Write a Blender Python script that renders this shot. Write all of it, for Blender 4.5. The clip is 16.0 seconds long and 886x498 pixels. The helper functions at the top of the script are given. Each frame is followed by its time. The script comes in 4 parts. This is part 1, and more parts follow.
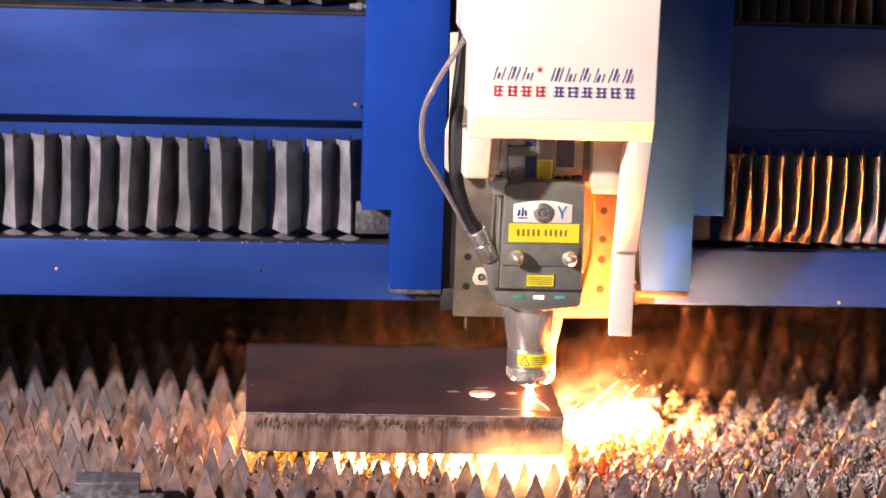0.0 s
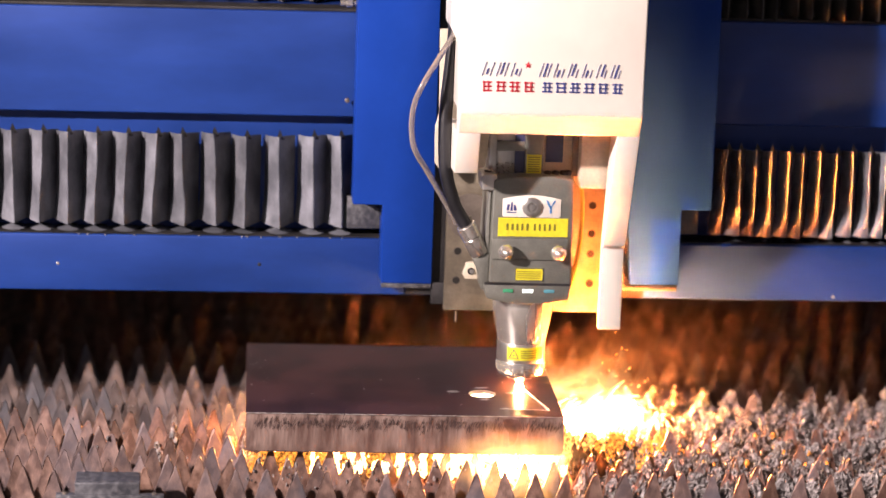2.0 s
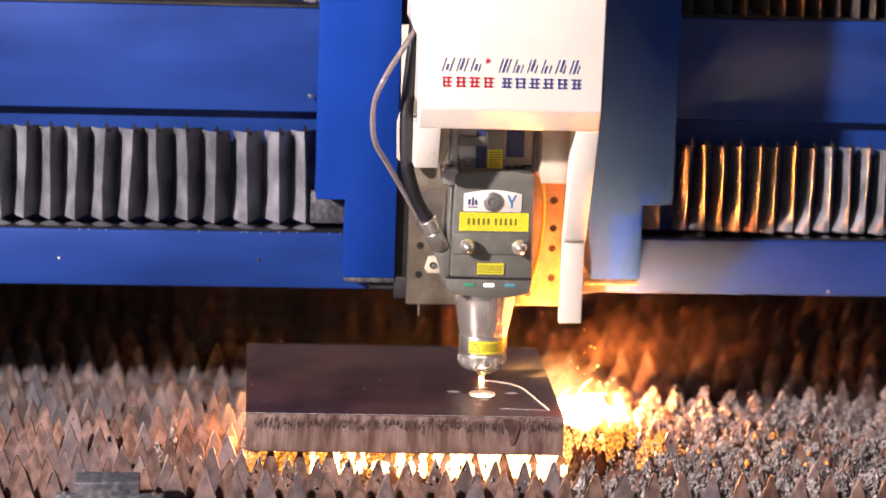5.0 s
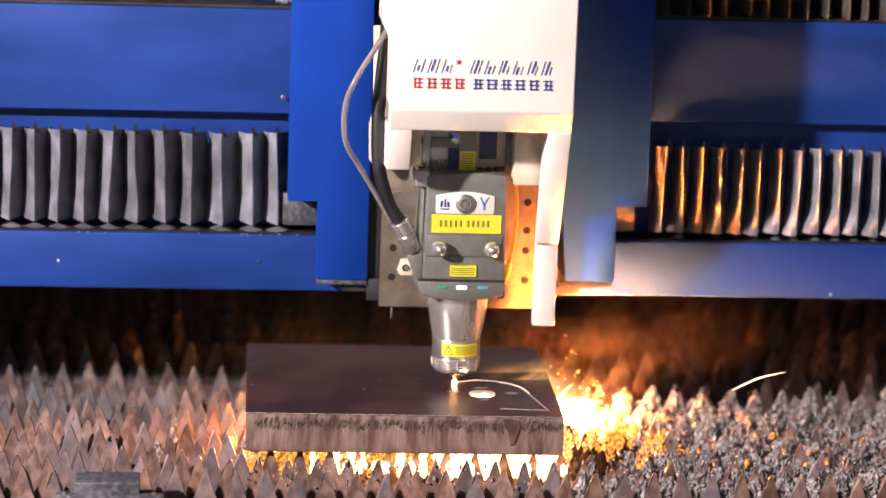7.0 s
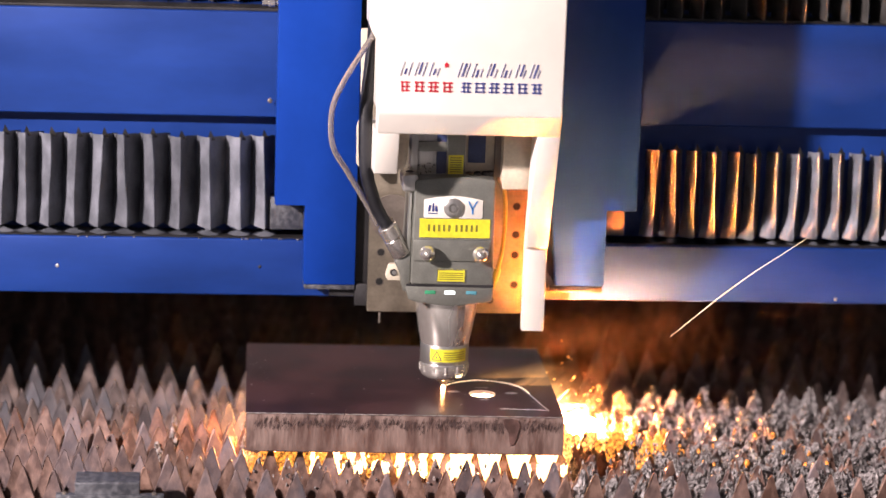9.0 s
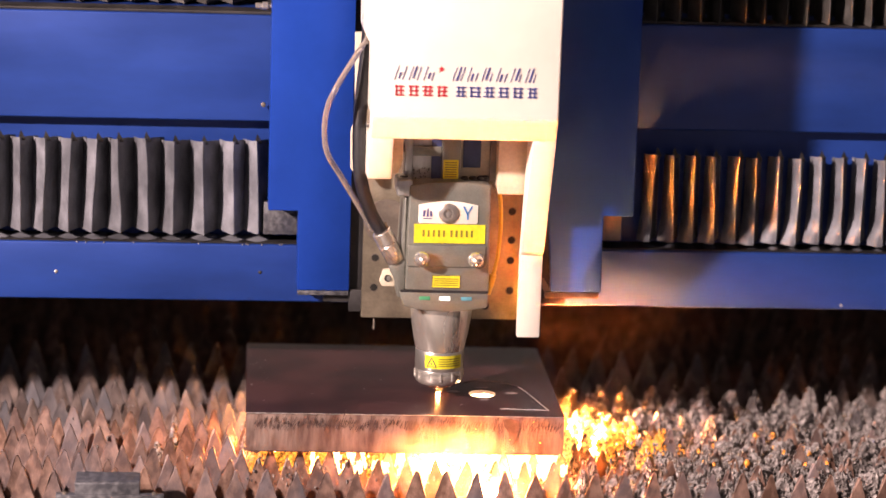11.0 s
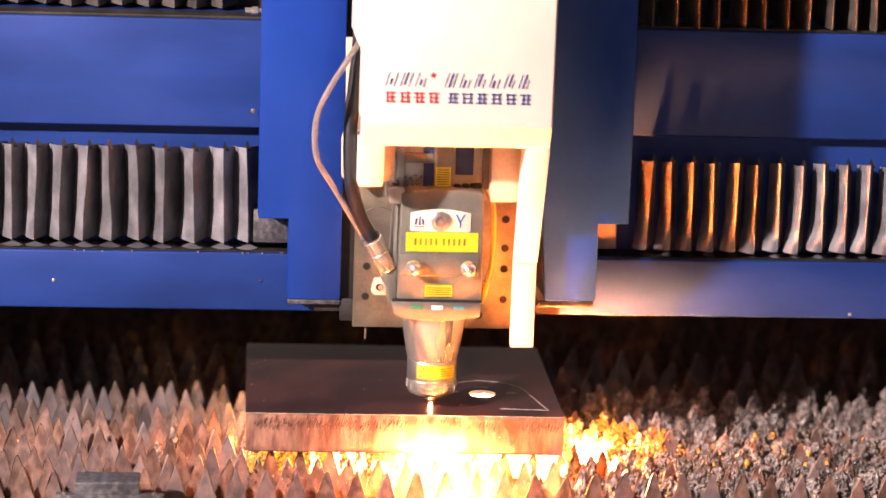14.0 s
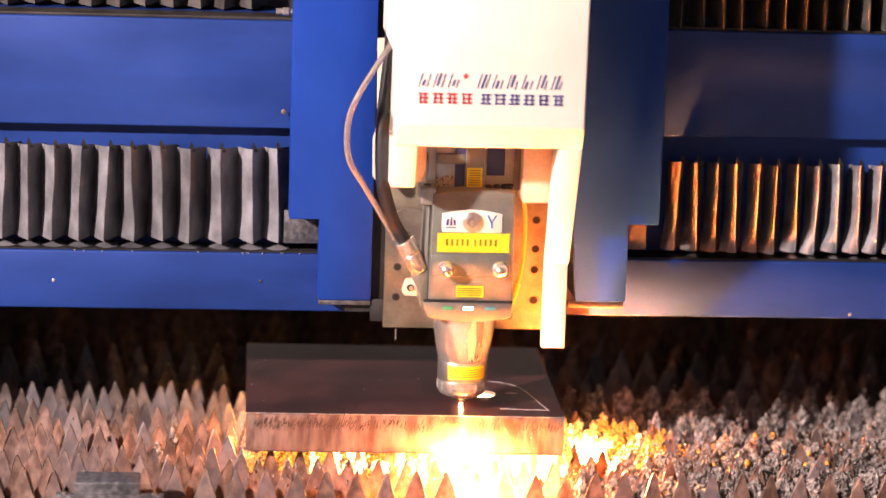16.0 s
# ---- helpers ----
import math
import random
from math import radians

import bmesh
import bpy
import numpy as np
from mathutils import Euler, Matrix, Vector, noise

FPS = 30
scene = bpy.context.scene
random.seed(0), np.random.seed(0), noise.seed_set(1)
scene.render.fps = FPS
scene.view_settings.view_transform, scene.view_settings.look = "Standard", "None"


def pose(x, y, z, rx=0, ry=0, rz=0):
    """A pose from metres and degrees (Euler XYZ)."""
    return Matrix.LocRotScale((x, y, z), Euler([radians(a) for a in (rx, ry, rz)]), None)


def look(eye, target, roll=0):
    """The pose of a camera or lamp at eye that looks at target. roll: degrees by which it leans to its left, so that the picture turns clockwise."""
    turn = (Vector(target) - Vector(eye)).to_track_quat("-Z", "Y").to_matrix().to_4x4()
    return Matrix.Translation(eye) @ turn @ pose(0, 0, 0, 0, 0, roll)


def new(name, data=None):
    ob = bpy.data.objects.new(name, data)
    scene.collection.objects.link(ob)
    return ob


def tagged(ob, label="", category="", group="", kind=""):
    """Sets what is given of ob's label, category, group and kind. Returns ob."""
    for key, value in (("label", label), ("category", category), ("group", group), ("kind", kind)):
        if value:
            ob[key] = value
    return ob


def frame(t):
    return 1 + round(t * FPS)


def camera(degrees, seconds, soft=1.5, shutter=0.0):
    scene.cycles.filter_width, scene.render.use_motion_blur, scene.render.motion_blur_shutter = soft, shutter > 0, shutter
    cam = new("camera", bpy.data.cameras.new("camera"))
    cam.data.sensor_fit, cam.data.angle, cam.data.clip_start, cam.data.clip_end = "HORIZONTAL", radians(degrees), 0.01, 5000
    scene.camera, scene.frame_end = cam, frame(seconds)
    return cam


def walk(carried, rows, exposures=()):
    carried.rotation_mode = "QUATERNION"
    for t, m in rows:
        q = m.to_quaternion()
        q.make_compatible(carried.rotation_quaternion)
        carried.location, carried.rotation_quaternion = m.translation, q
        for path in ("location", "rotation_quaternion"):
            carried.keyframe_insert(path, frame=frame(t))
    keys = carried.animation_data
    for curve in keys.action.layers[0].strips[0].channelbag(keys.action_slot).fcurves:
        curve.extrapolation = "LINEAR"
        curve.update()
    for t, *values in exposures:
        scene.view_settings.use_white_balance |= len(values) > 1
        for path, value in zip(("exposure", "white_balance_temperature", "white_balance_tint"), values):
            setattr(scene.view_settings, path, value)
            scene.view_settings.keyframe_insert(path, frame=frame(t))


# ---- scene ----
# The gantry rides in y, the carriage on it in x: seconds, carriage x, gantry y.
RIDE = ((0, 0, 0), (0.5, -.0020, .0092), (1, -.0044, .0173), (1.5, -.0066, .0253), (2, -.0101, .0336), (2.5, -.0149, .0406),
        (3, -.0218, .0482), (3.5, -.0292, .0532), (4, -.0383, .0582), (5.25, -.0620, .0642), (6.5, -.0859, .0539),
        (7, -.0938, .0481), (7.5, -.1006, .0423), (8, -.1060, .0353), (8.5, -.1092, .0269), (9, -.1114, .0191),
        (10.25, -.1172, -.0015), (11.5, -.1232, -.0235), (12, -.1257, -.0324), (12.5, -.1280, -.0412), (13, -.1302, -.0493),
        (13.5, -.1327, -.0578), (14, -.1345, -.0650), (14.5, -.1260, -.0667), (15, -.1157, -.0672), (15.5, -.1058, -.0670),
        (16, -.0957, -.0663))

cam = camera(18.47, 16.0, soft=1.5)
EYE, AIM = (-0.2591, -3.2867, 0.9766), (0.0328, -0.0746, 0.2788)
cam.data.dof.use_dof = True
cam.data.dof.focus_distance = 3.42
cam.data.dof.aperture_fstop = 2.4
walk(cam, [(0, look(EYE, AIM, 2.025)), (16, look(EYE, AIM, 2.025))],
     [(0, .04, 7200, 27), (4, .05, 7000, 25), (6.3, .08, 6850, 24), (9.2, .09, 6800, 24), (11.4, .14, 8050, 34), (16, .13, 7950, 33)])

# ---- light ----
# fill light, let in from the front by the added south window
world = bpy.data.worlds.new("window_fill")
scene.world = world
world.use_nodes = True
bg = world.node_tree.nodes["Background"]
bg.inputs[0].default_value = (0.80, 0.86, 1.0, 1)
bg.inputs[1].default_value = 0.3


def area(name, eye, target, size, watts, colour):
    d = bpy.data.lights.new(name, "AREA")
    d.shape, d.size, d.energy, d.color = "DISK", size, watts, colour
    ob = new(name, d)
    ob.matrix_world = look(eye, target)
    return ob


area("flood_light", (-3.2, -2.5, 2.09), (0.1, 0.1, 0.3), 0.2, 505, (1.0, 0.95, 0.91))


# ---- materials ----
def material(name, colour, rough=0.5, metal=0.0, vary=0.15, scale=20.0, bump=0.0, bump_scale=200.0, second=None, spread=(0.4, 0.65),
             stretch=(1, 1, 1), island=False, rough_vary=0.1, each=False, grain=0.35, other=None):
    m = bpy.data.materials.new(name)
    m.use_nodes = True
    nt = m.node_tree
    b = nt.nodes["Principled BSDF"]
    b.inputs["Metallic"].default_value = metal
    tc = nt.nodes.new("ShaderNodeTexCoord")
    mp = nt.nodes.new("ShaderNodeMapping")
    mp.inputs["Scale"].default_value = stretch
    nt.links.new(tc.outputs["Object"], mp.inputs["Vector"])
    n1 = nt.nodes.new("ShaderNodeTexNoise")
    n1.inputs["Scale"].default_value, n1.inputs["Detail"].default_value = scale, 6
    n2 = nt.nodes.new("ShaderNodeTexNoise")
    n2.inputs["Scale"].default_value, n2.inputs["Detail"].default_value = bump_scale, 4
    for n in (n1, n2):
        nt.links.new(mp.outputs[0], n.inputs["Vector"])
    ramp = nt.nodes.new("ShaderNodeValToRGB")
    c = Vector(colour)
    lo = c * (1 - vary)
    hi = Vector(second) if second else c * (1 + vary)
    ramp.color_ramp.elements[0].position, ramp.color_ramp.elements[1].position = spread
    ramp.color_ramp.elements[0].color, ramp.color_ramp.elements[1].color = (*lo, 1), (*hi, 1)
    nt.links.new(n1.outputs[0], ramp.inputs[0])
    mix = nt.nodes.new("ShaderNodeMix")
    mix.data_type, mix.blend_type = "RGBA", "MULTIPLY"
    mix.inputs[0].default_value = grain
    nt.links.new(ramp.outputs[0], mix.inputs[6])
    nt.links.new(n2.outputs[0], mix.inputs[7])
    out = mix.outputs[2]
    if island:
        geo = nt.nodes.new("ShaderNodeNewGeometry")
        hsv = nt.nodes.new("ShaderNodeHueSaturation")
        rng = nt.nodes.new("ShaderNodeMapRange")
        rng.inputs[3].default_value, rng.inputs[4].default_value = 0.65, 1.3
        nt.links.new(geo.outputs["Random Per Island"], rng.inputs[0])
        nt.links.new(rng.outputs[0], hsv.inputs["Value"])
        nt.links.new(out, hsv.inputs["Color"])
        out = hsv.outputs[0]
    if each:
        info = nt.nodes.new("ShaderNodeObjectInfo")
        off = nt.nodes.new("ShaderNodeCombineXYZ")
        for k, q in enumerate((3.0, 7.0, 11.0)):
            mul = nt.nodes.new("ShaderNodeMath")
            mul.operation = "MULTIPLY"
            mul.inputs[1].default_value = q
            nt.links.new(info.outputs["Random"], mul.inputs[0])
            nt.links.new(mul.outputs[0], off.inputs[k])
        nt.links.new(off.outputs[0], mp.inputs["Location"])
        if other:
            wave = nt.nodes.new("ShaderNodeMath")
            wave.operation = "PINGPONG"
            wave.inputs[1].default_value = 0.13
            nt.links.new(info.outputs["Random"], wave.inputs[0])
            part_of = nt.nodes.new("ShaderNodeMapRange")
            part_of.inputs[1].default_value, part_of.inputs[2].default_value = 0.03, 0.13
            nt.links.new(wave.outputs[0], part_of.inputs[0])
            tint = nt.nodes.new("ShaderNodeMix")
            tint.data_type = "RGBA"
            tint.inputs[7].default_value = (*other, 1)
            n3 = nt.nodes.new("ShaderNodeTexNoise")
            n3.inputs["Scale"].default_value = 45
            nt.links.new(mp.outputs[0], n3.inputs["Vector"])
            both = nt.nodes.new("ShaderNodeMath")
            both.operation = "MULTIPLY"
            nt.links.new(part_of.outputs[0], both.inputs[0])
            nt.links.new(n3.outputs[0], both.inputs[1])
            nt.links.new(both.outputs[0], tint.inputs[0])
            nt.links.new(out, tint.inputs[6])
            out = tint.outputs[2]
        hsv = nt.nodes.new("ShaderNodeHueSaturation")
        rng = nt.nodes.new("ShaderNodeMapRange")
        rng.inputs[3].default_value, rng.inputs[4].default_value = 0.7, 1.25
        nt.links.new(info.outputs["Random"], rng.inputs[0])
        nt.links.new(rng.outputs[0], hsv.inputs["Value"])
        nt.links.new(out, hsv.inputs["Color"])
        out = hsv.outputs[0]
    nt.links.new(out, b.inputs["Base Color"])
    rr = nt.nodes.new("ShaderNodeMapRange")
    rr.inputs[3].default_value, rr.inputs[4].default_value = max(0.02, rough - rough_vary), min(1, rough + rough_vary)
    nt.links.new(n1.outputs[0], rr.inputs[0])
    nt.links.new(rr.outputs[0], b.inputs["Roughness"])
    if bump:
        bn = nt.nodes.new("ShaderNodeBump")
        bn.inputs["Strength"].default_value, bn.inputs["Distance"].default_value = bump, 0.002
        nt.links.new(n2.outputs[0], bn.inputs["Height"])
        nt.links.new(bn.outputs[0], b.inputs["Normal"])
    return m


def glow(name, colour, strength):
    m = bpy.data.materials.new(name)
    m.use_nodes = True
    b = m.node_tree.nodes["Principled BSDF"]
    b.inputs["Base Color"].default_value = (0.02, 0.02, 0.02, 1)
    b.inputs["Emission Color"].default_value = (*colour, 1)
    b.inputs["Emission Strength"].default_value = strength
    return m


def mottled_glow(name, colour, low, high):
    """Glowing slag: bright where it is molten or firelit, dull where a skin has formed."""
    m = glow(name, colour, low)
    nt = m.node_tree
    b = nt.nodes["Principled BSDF"]
    tc = nt.nodes.new("ShaderNodeTexCoord")
    n = nt.nodes.new("ShaderNodeTexNoise")
    n.inputs["Scale"].default_value, n.inputs["Detail"].default_value = 240, 5
    r = nt.nodes.new("ShaderNodeMapRange")
    r.inputs[1].default_value, r.inputs[2].default_value = 0.36, 0.62
    r.inputs[3].default_value, r.inputs[4].default_value = low, high
    nt.links.new(tc.outputs["Object"], n.inputs["Vector"])
    nt.links.new(n.outputs[0], r.inputs[0])
    nt.links.new(r.outputs[0], b.inputs["Emission Strength"])
    bn = nt.nodes.new("ShaderNodeBump")
    bn.inputs["Strength"].default_value, bn.inputs["Distance"].default_value = 0.6, 0.002
    nt.links.new(n.outputs[0], bn.inputs["Height"])
    nt.links.new(bn.outputs[0], b.inputs["Normal"])
    return m


BLUE = material("blue_paint", (0.005, 0.036, 0.20), 0.42, 0, 0.26, 9, 0.05, 90, spread=(0.3, 0.7), stretch=(0.5, 1, 1.5), grain=0.12, rough_vary=0.14)
DEEP_BLUE = material("blue_side_paint", (0.004, 0.040, 0.27), 0.36, 0, 0.14, 9, 0.02, 90, spread=(0.3, 0.7), grain=0.12)
BLUE.node_tree.nodes["Principled BSDF"].inputs["Specular IOR Level"].default_value = 0.4
DEEP_BLUE.node_tree.nodes["Principled BSDF"].inputs["Specular IOR Level"].default_value = 0.12
WHITE = material("white_paint", (0.76, 0.71, 0.64), 0.42, 0, 0.05, 9, 0.008, 60, grain=0.05)
CREAM = material("yellowed_plastic", (0.66, 0.58, 0.45), 0.5, 0, 0.12, 25, 0.05, 250)
GREY = material("grey_anodised", (0.235, 0.238, 0.21), 0.36, 0.4, 0.1, 40, 0.04, 500)
STEEL = material("brushed_steel", (0.62, 0.60, 0.57), 0.3, 0.85, 0.12, 30, 0.03, 300, stretch=(1, 1, .12))
TURNED = material("turned_steel", (0.80, 0.75, 0.69), 0.26, 0.8, 0.12, 40, 0.03, 400, stretch=(1, 1, .1))
DULL = material("milled_steel", (0.24, 0.20, 0.17), 0.45, 0.5, 0.2, 25, 0.06, 250)
MOUNT = material("dark_mounting_plate", (0.40, 0.34, 0.26), 0.4, 0.8, 0.25, 25, 0.06, 250)
SCALE_TOP = material("mill_scale", (0.040, 0.015, 0.019), 0.34, 0.0, 0.35, 11, 0.06, 230, second=(0.070, 0.028, 0.030), rough_vary=0.12)
CUT_FACE = material("flame_cut_face", (0.25, 0.142, 0.118), 0.48, 0.35, 0.35, 45, 0.3, 170, second=(0.36, 0.25, 0.215), stretch=(1.5, 1, 0.35), spread=(0.35, 0.6))
SCALE_RUN = material("brown_scale_run", (0.155, 0.086, 0.074), 0.45, 0.3, 0.35, 60, 0.2, 200)
CUT_MARK = material("dark_cut_scale", (0.10, 0.062, 0.058), 0.55, 0.3, 0.4, 80, 0.3, 300)
EDGE = material("bright_worn_edge", (0.62, 0.58, 0.56), 0.4, 0.7, 0.3, 120, 0.2, 300)
# heat-stained steel, darkened: the shade on far teeth and strips is in the colour
SHADED_SLAT = material("shaded_heat_stained_steel", (0.12, 0.062, 0.045), 0.55, 0.3, 0.4, 45, 0.2, 220, second=(0.19, 0.11, 0.08), island=True)
TOOTH = material("heat_stained_tooth", (0.305, 0.165, 0.122), 0.45, 0.3, 0.4, 95, 0.3, 620, second=(0.44, 0.265, 0.205), each=True, grain=0.4, other=(0.17, 0.18, 0.22), stretch=(1, 1, .6))
# darker, greyer tooth steel for the rows beyond y .22
GREY_TOOTH = material("grey_brown_tooth", (0.165, 0.118, 0.106), 0.45, 0.35, 0.4, 70, 0.3, 620, second=(0.27, 0.205, 0.188), each=True, grain=0.4, other=(0.15, 0.165, 0.20), stretch=(1, 1, .6))
SLAG = material("crusted_slag", (0.25, 0.215, 0.21), 0.58, 0.12, 0.45, 150, 0.8, 700, second=(0.47, 0.43, 0.425), island=True)
BELLOW = material("grey_bellows_fabric", (0.14, 0.15, 0.178), 0.55, 0, 0.3, 24, 0.3, 240, second=(0.205, 0.215, 0.25), each=True)
# darker fabric for the upper bellows and for the black stiffeners
DARK_CLOTH = material("dark_bellows_fabric", (0.05, 0.046, 0.044), 0.5, 0, 0.3, 30, 0.25, 240, second=(0.075, 0.07, 0.066), each=True)
RUBBER = material("black_rubber", (0.018, 0.018, 0.022), 0.4, 0, 0.3, 60, 0.1, 300)
DARK = material("dark_steel", (0.035, 0.033, 0.035), 0.55, 0.4, 0.3, 25, 0.1, 200)
CLAMP = material("scuffed_grey_steel", (0.10, 0.105, 0.125), 0.5, 0.4, 0.3, 130, 0.3, 300, second=(0.175, 0.177, 0.195))
YELLOW = material("yellow_label", (0.80, 0.72, 0.04), 0.45, 0, 0.05, 40)
INK = material("dark_print", (0.05, 0.055, 0.10), 0.5, 0, 0.1, 40)
LOGO_BLUE = material("blue_print", (0.05, 0.07, 0.25), 0.5, 0, 0.1, 40)
LOGO_RED = material("red_print", (0.62, 0.02, 0.04), 0.5, 0, 0.1, 40)
SKY_PRINT = material("bright_blue_print", (0.04, 0.22, 0.55), 0.5, 0, 0.1, 40)
OLIVE = material("olive_print", (0.22, 0.20, 0.03), 0.5, 0, 0.1, 40)
NAVY = material("navy_plate", (0.03, 0.05, 0.14), 0.35, 0, 0.1, 40)
WIRE = material("yellow_cable", (0.75, 0.55, 0.10), 0.4, 0, 0.1, 40)
# near-black: the shade inside the bolt holes put into the colour
BOLT_HOLE = material("hole_shade", (0.008, 0.007, 0.006), 0.6, 0, 0.2, 40)
CYAN = material("pale_blue_lens", (0.10, 0.34, 0.42), 0.25, 0, 0.05, 40)
GREEN = material("green_lens", (0.05, 0.35, 0.18), 0.25, 0, 0.05, 40)
HALL = material("hall_plaster", (0.3, 0.3, 0.3), 0.8, 0, 0.1, 2)
FIRE = glow("white_hot_fire", (1.0, 0.28, 0.07), 3200)
TONGUE = glow("yellow_fire", (1.0, 0.52, 0.13), 2.8)
BURN = glow("burning_slag_glow", (1.0, 0.40, 0.09), 260)
KERF_FIRELIGHT = glow("kerf_firelight", (1.0, 0.74, 0.48), 2.6)
SIDE_FIRE = glow("molten_stream_glow", (1.0, 0.23, 0.045), 9500)
# crust lit yellow by the fire; that light is painted as emission
FIRELIT_CRUST = mottled_glow("firelit_crust_glow", (1.0, 0.48, 0.12), 0.1, 3.0)
HOLE_FIRELIGHT = glow("hole_firelight", (1.0, 0.78, 0.45), 14)
EMBER = mottled_glow("molten_slag", (1.0, 0.50, 0.18), 5, 14)
DIM_EMBER = mottled_glow("cooling_slag", (1.0, 0.36, 0.055), 0.15, 2.0)
SPARK = glow("flying_spark", (1.0, 0.82, 0.58), 4)
LED = glow("lit_indicator", (0.85, 1.0, 0.95), 2.5)


def clear_tube():
    m = bpy.data.materials.new("clear_plastic_tube")
    m.use_nodes = True
    b = m.node_tree.nodes["Principled BSDF"]
    b.inputs["Base Color"].default_value = (0.50, 0.44, 0.40, 1)
    b.inputs["Roughness"].default_value = 0.2
    b.inputs["Transmission Weight"].default_value = 0.7
    b.inputs["IOR"].default_value = 1.35
    return m


def puff_material(name, colour, alpha, strength=0.0, grain=3.0):
    """Glare round the fire (emissive) or smoke (lit by what is round it): thick at the heart of a puff, thinning out to
    nothing.
    """
    m = bpy.data.materials.new(name)
    m.use_nodes = True
    nt = m.node_tree
    nt.nodes.remove(nt.nodes["Principled BSDF"])
    body = nt.nodes.new("ShaderNodeEmission" if strength else "ShaderNodeBsdfTranslucent")
    body.inputs[0].default_value = (*colour, 1)
    if strength:
        body.inputs[1].default_value = strength
    else:      # smoke sends light on and throws it back
        back, both = nt.nodes.new("ShaderNodeBsdfDiffuse"), nt.nodes.new("ShaderNodeAddShader")
        back.inputs[0].default_value = (*colour, 1)
        nt.links.new(body.outputs[0], both.inputs[0])
        nt.links.new(back.outputs[0], both.inputs[1])
        body = both
    t, mx = nt.nodes.new("ShaderNodeBsdfTransparent"), nt.nodes.new("ShaderNodeMixShader")
    tc, mp, g = nt.nodes.new("ShaderNodeTexCoord"), nt.nodes.new("ShaderNodeMapping"), nt.nodes.new("ShaderNodeTexGradient")
    mp.inputs["Location"].default_value, mp.inputs["Scale"].default_value = (-1, -1, -1), (2, 2, 2)
    g.gradient_type = "QUADRATIC_SPHERE"
    nt.links.new(tc.outputs["Generated"], mp.inputs["Vector"])
    nt.links.new(mp.outputs[0], g.inputs["Vector"])
    n = nt.nodes.new("ShaderNodeTexNoise")
    n.inputs["Scale"].default_value, n.inputs["Detail"].default_value = grain, 5
    nt.links.new(tc.outputs["Generated"], n.inputs["Vector"])
    r = nt.nodes.new("ShaderNodeMapRange")
    r.inputs[1].default_value, r.inputs[2].default_value = 0.3, 0.7
    r.inputs[3].default_value, r.inputs[4].default_value = alpha * 0.4, alpha * 1.6
    nt.links.new(n.outputs[0], r.inputs[0])
    k = nt.nodes.new("ShaderNodeMath")
    k.operation, k.use_clamp = "MULTIPLY", True
    nt.links.new(g.outputs[1], k.inputs[0])
    nt.links.new(r.outputs[0], k.inputs[1])
    nt.links.new(k.outputs[0], mx.inputs[0])
    nt.links.new(t.outputs[0], mx.inputs[1])
    nt.links.new(body.outputs[0], mx.inputs[2])
    nt.links.new(mx.outputs[0], nt.nodes["Material Output"].inputs["Surface"])
    return m


CLEAR = clear_tube()
# the bloom round the fire, painted as emission on soft sheets
FIRE_GLARE = puff_material("flame_gas", (1.0, 0.50, 0.17), 0.8, 5.0)
SMOKE = puff_material("thin_smoke", (0.72, 0.68, 0.62), 0.008)


# ---- mesh helpers ----
def box(bm, x0, x1, y0, y1, z0, z1, bevel=0.0, seg=2):
    vs = [bm.verts.new((x, y, z)) for z in (z0, z1) for y in (y0, y1) for x in (x0, x1)]
    fs = [bm.faces.new([vs[i] for i in q]) for q in ((0, 2, 3, 1), (4, 5, 7, 6), (0, 1, 5, 4), (1, 3, 7, 5), (3, 2, 6, 7), (2, 0, 4, 6))]
    if bevel:
        es = list({e for f in fs for e in f.edges})
        bmesh.ops.bevel(bm, geom=es, offset=bevel, segments=seg, profile=0.5, affect="EDGES")


def prism(bm, pts, axis, a, b, bevel=0.0, seg=2):
    """A closed outline pushed along an axis from a to b. pts: x,z for axis y; y,z for axis x; x,y for axis z."""
    def at(p, w):
        return (p[0], w, p[1]) if axis == "y" else (w, p[0], p[1]) if axis == "x" else (p[0], p[1], w)
    lo, hi = [bm.verts.new(at(p, a)) for p in pts], [bm.verts.new(at(p, b)) for p in pts]
    n = len(pts)
    fs = [bm.faces.new(lo), bm.faces.new(hi[::-1])] + [bm.faces.new((lo[i], hi[i], hi[(i + 1) % n], lo[(i + 1) % n])) for i in range(n)]
    bmesh.ops.recalc_face_normals(bm, faces=fs)
    if bevel:
        es = list({e for f in fs for e in f.edges})
        bmesh.ops.bevel(bm, geom=es, offset=bevel, segments=seg, profile=0.5, affect="EDGES")


def lathe(bm, rings, n=32, centre=(0, 0, 0), turn=None):
    """Rings of (radius, height) turned round an axis (z unless turn says otherwise)."""
    turn = turn or Matrix.Identity(4)
    loops = []
    for r, h in rings:
        loops.append([bm.verts.new(turn @ Vector((r * math.cos(2 * math.pi * i / n), r * math.sin(2 * math.pi * i / n), h)) + Vector(centre)) for i in range(n)])
    fs = [bm.faces.new(loops[0][::-1]), bm.faces.new(loops[-1])]
    for a, b in zip(loops, loops[1:]):
        fs += [bm.faces.new((a[i], a[(i + 1) % n], b[(i + 1) % n], b[i])) for i in range(n)]
    bmesh.ops.recalc_face_normals(bm, faces=fs)


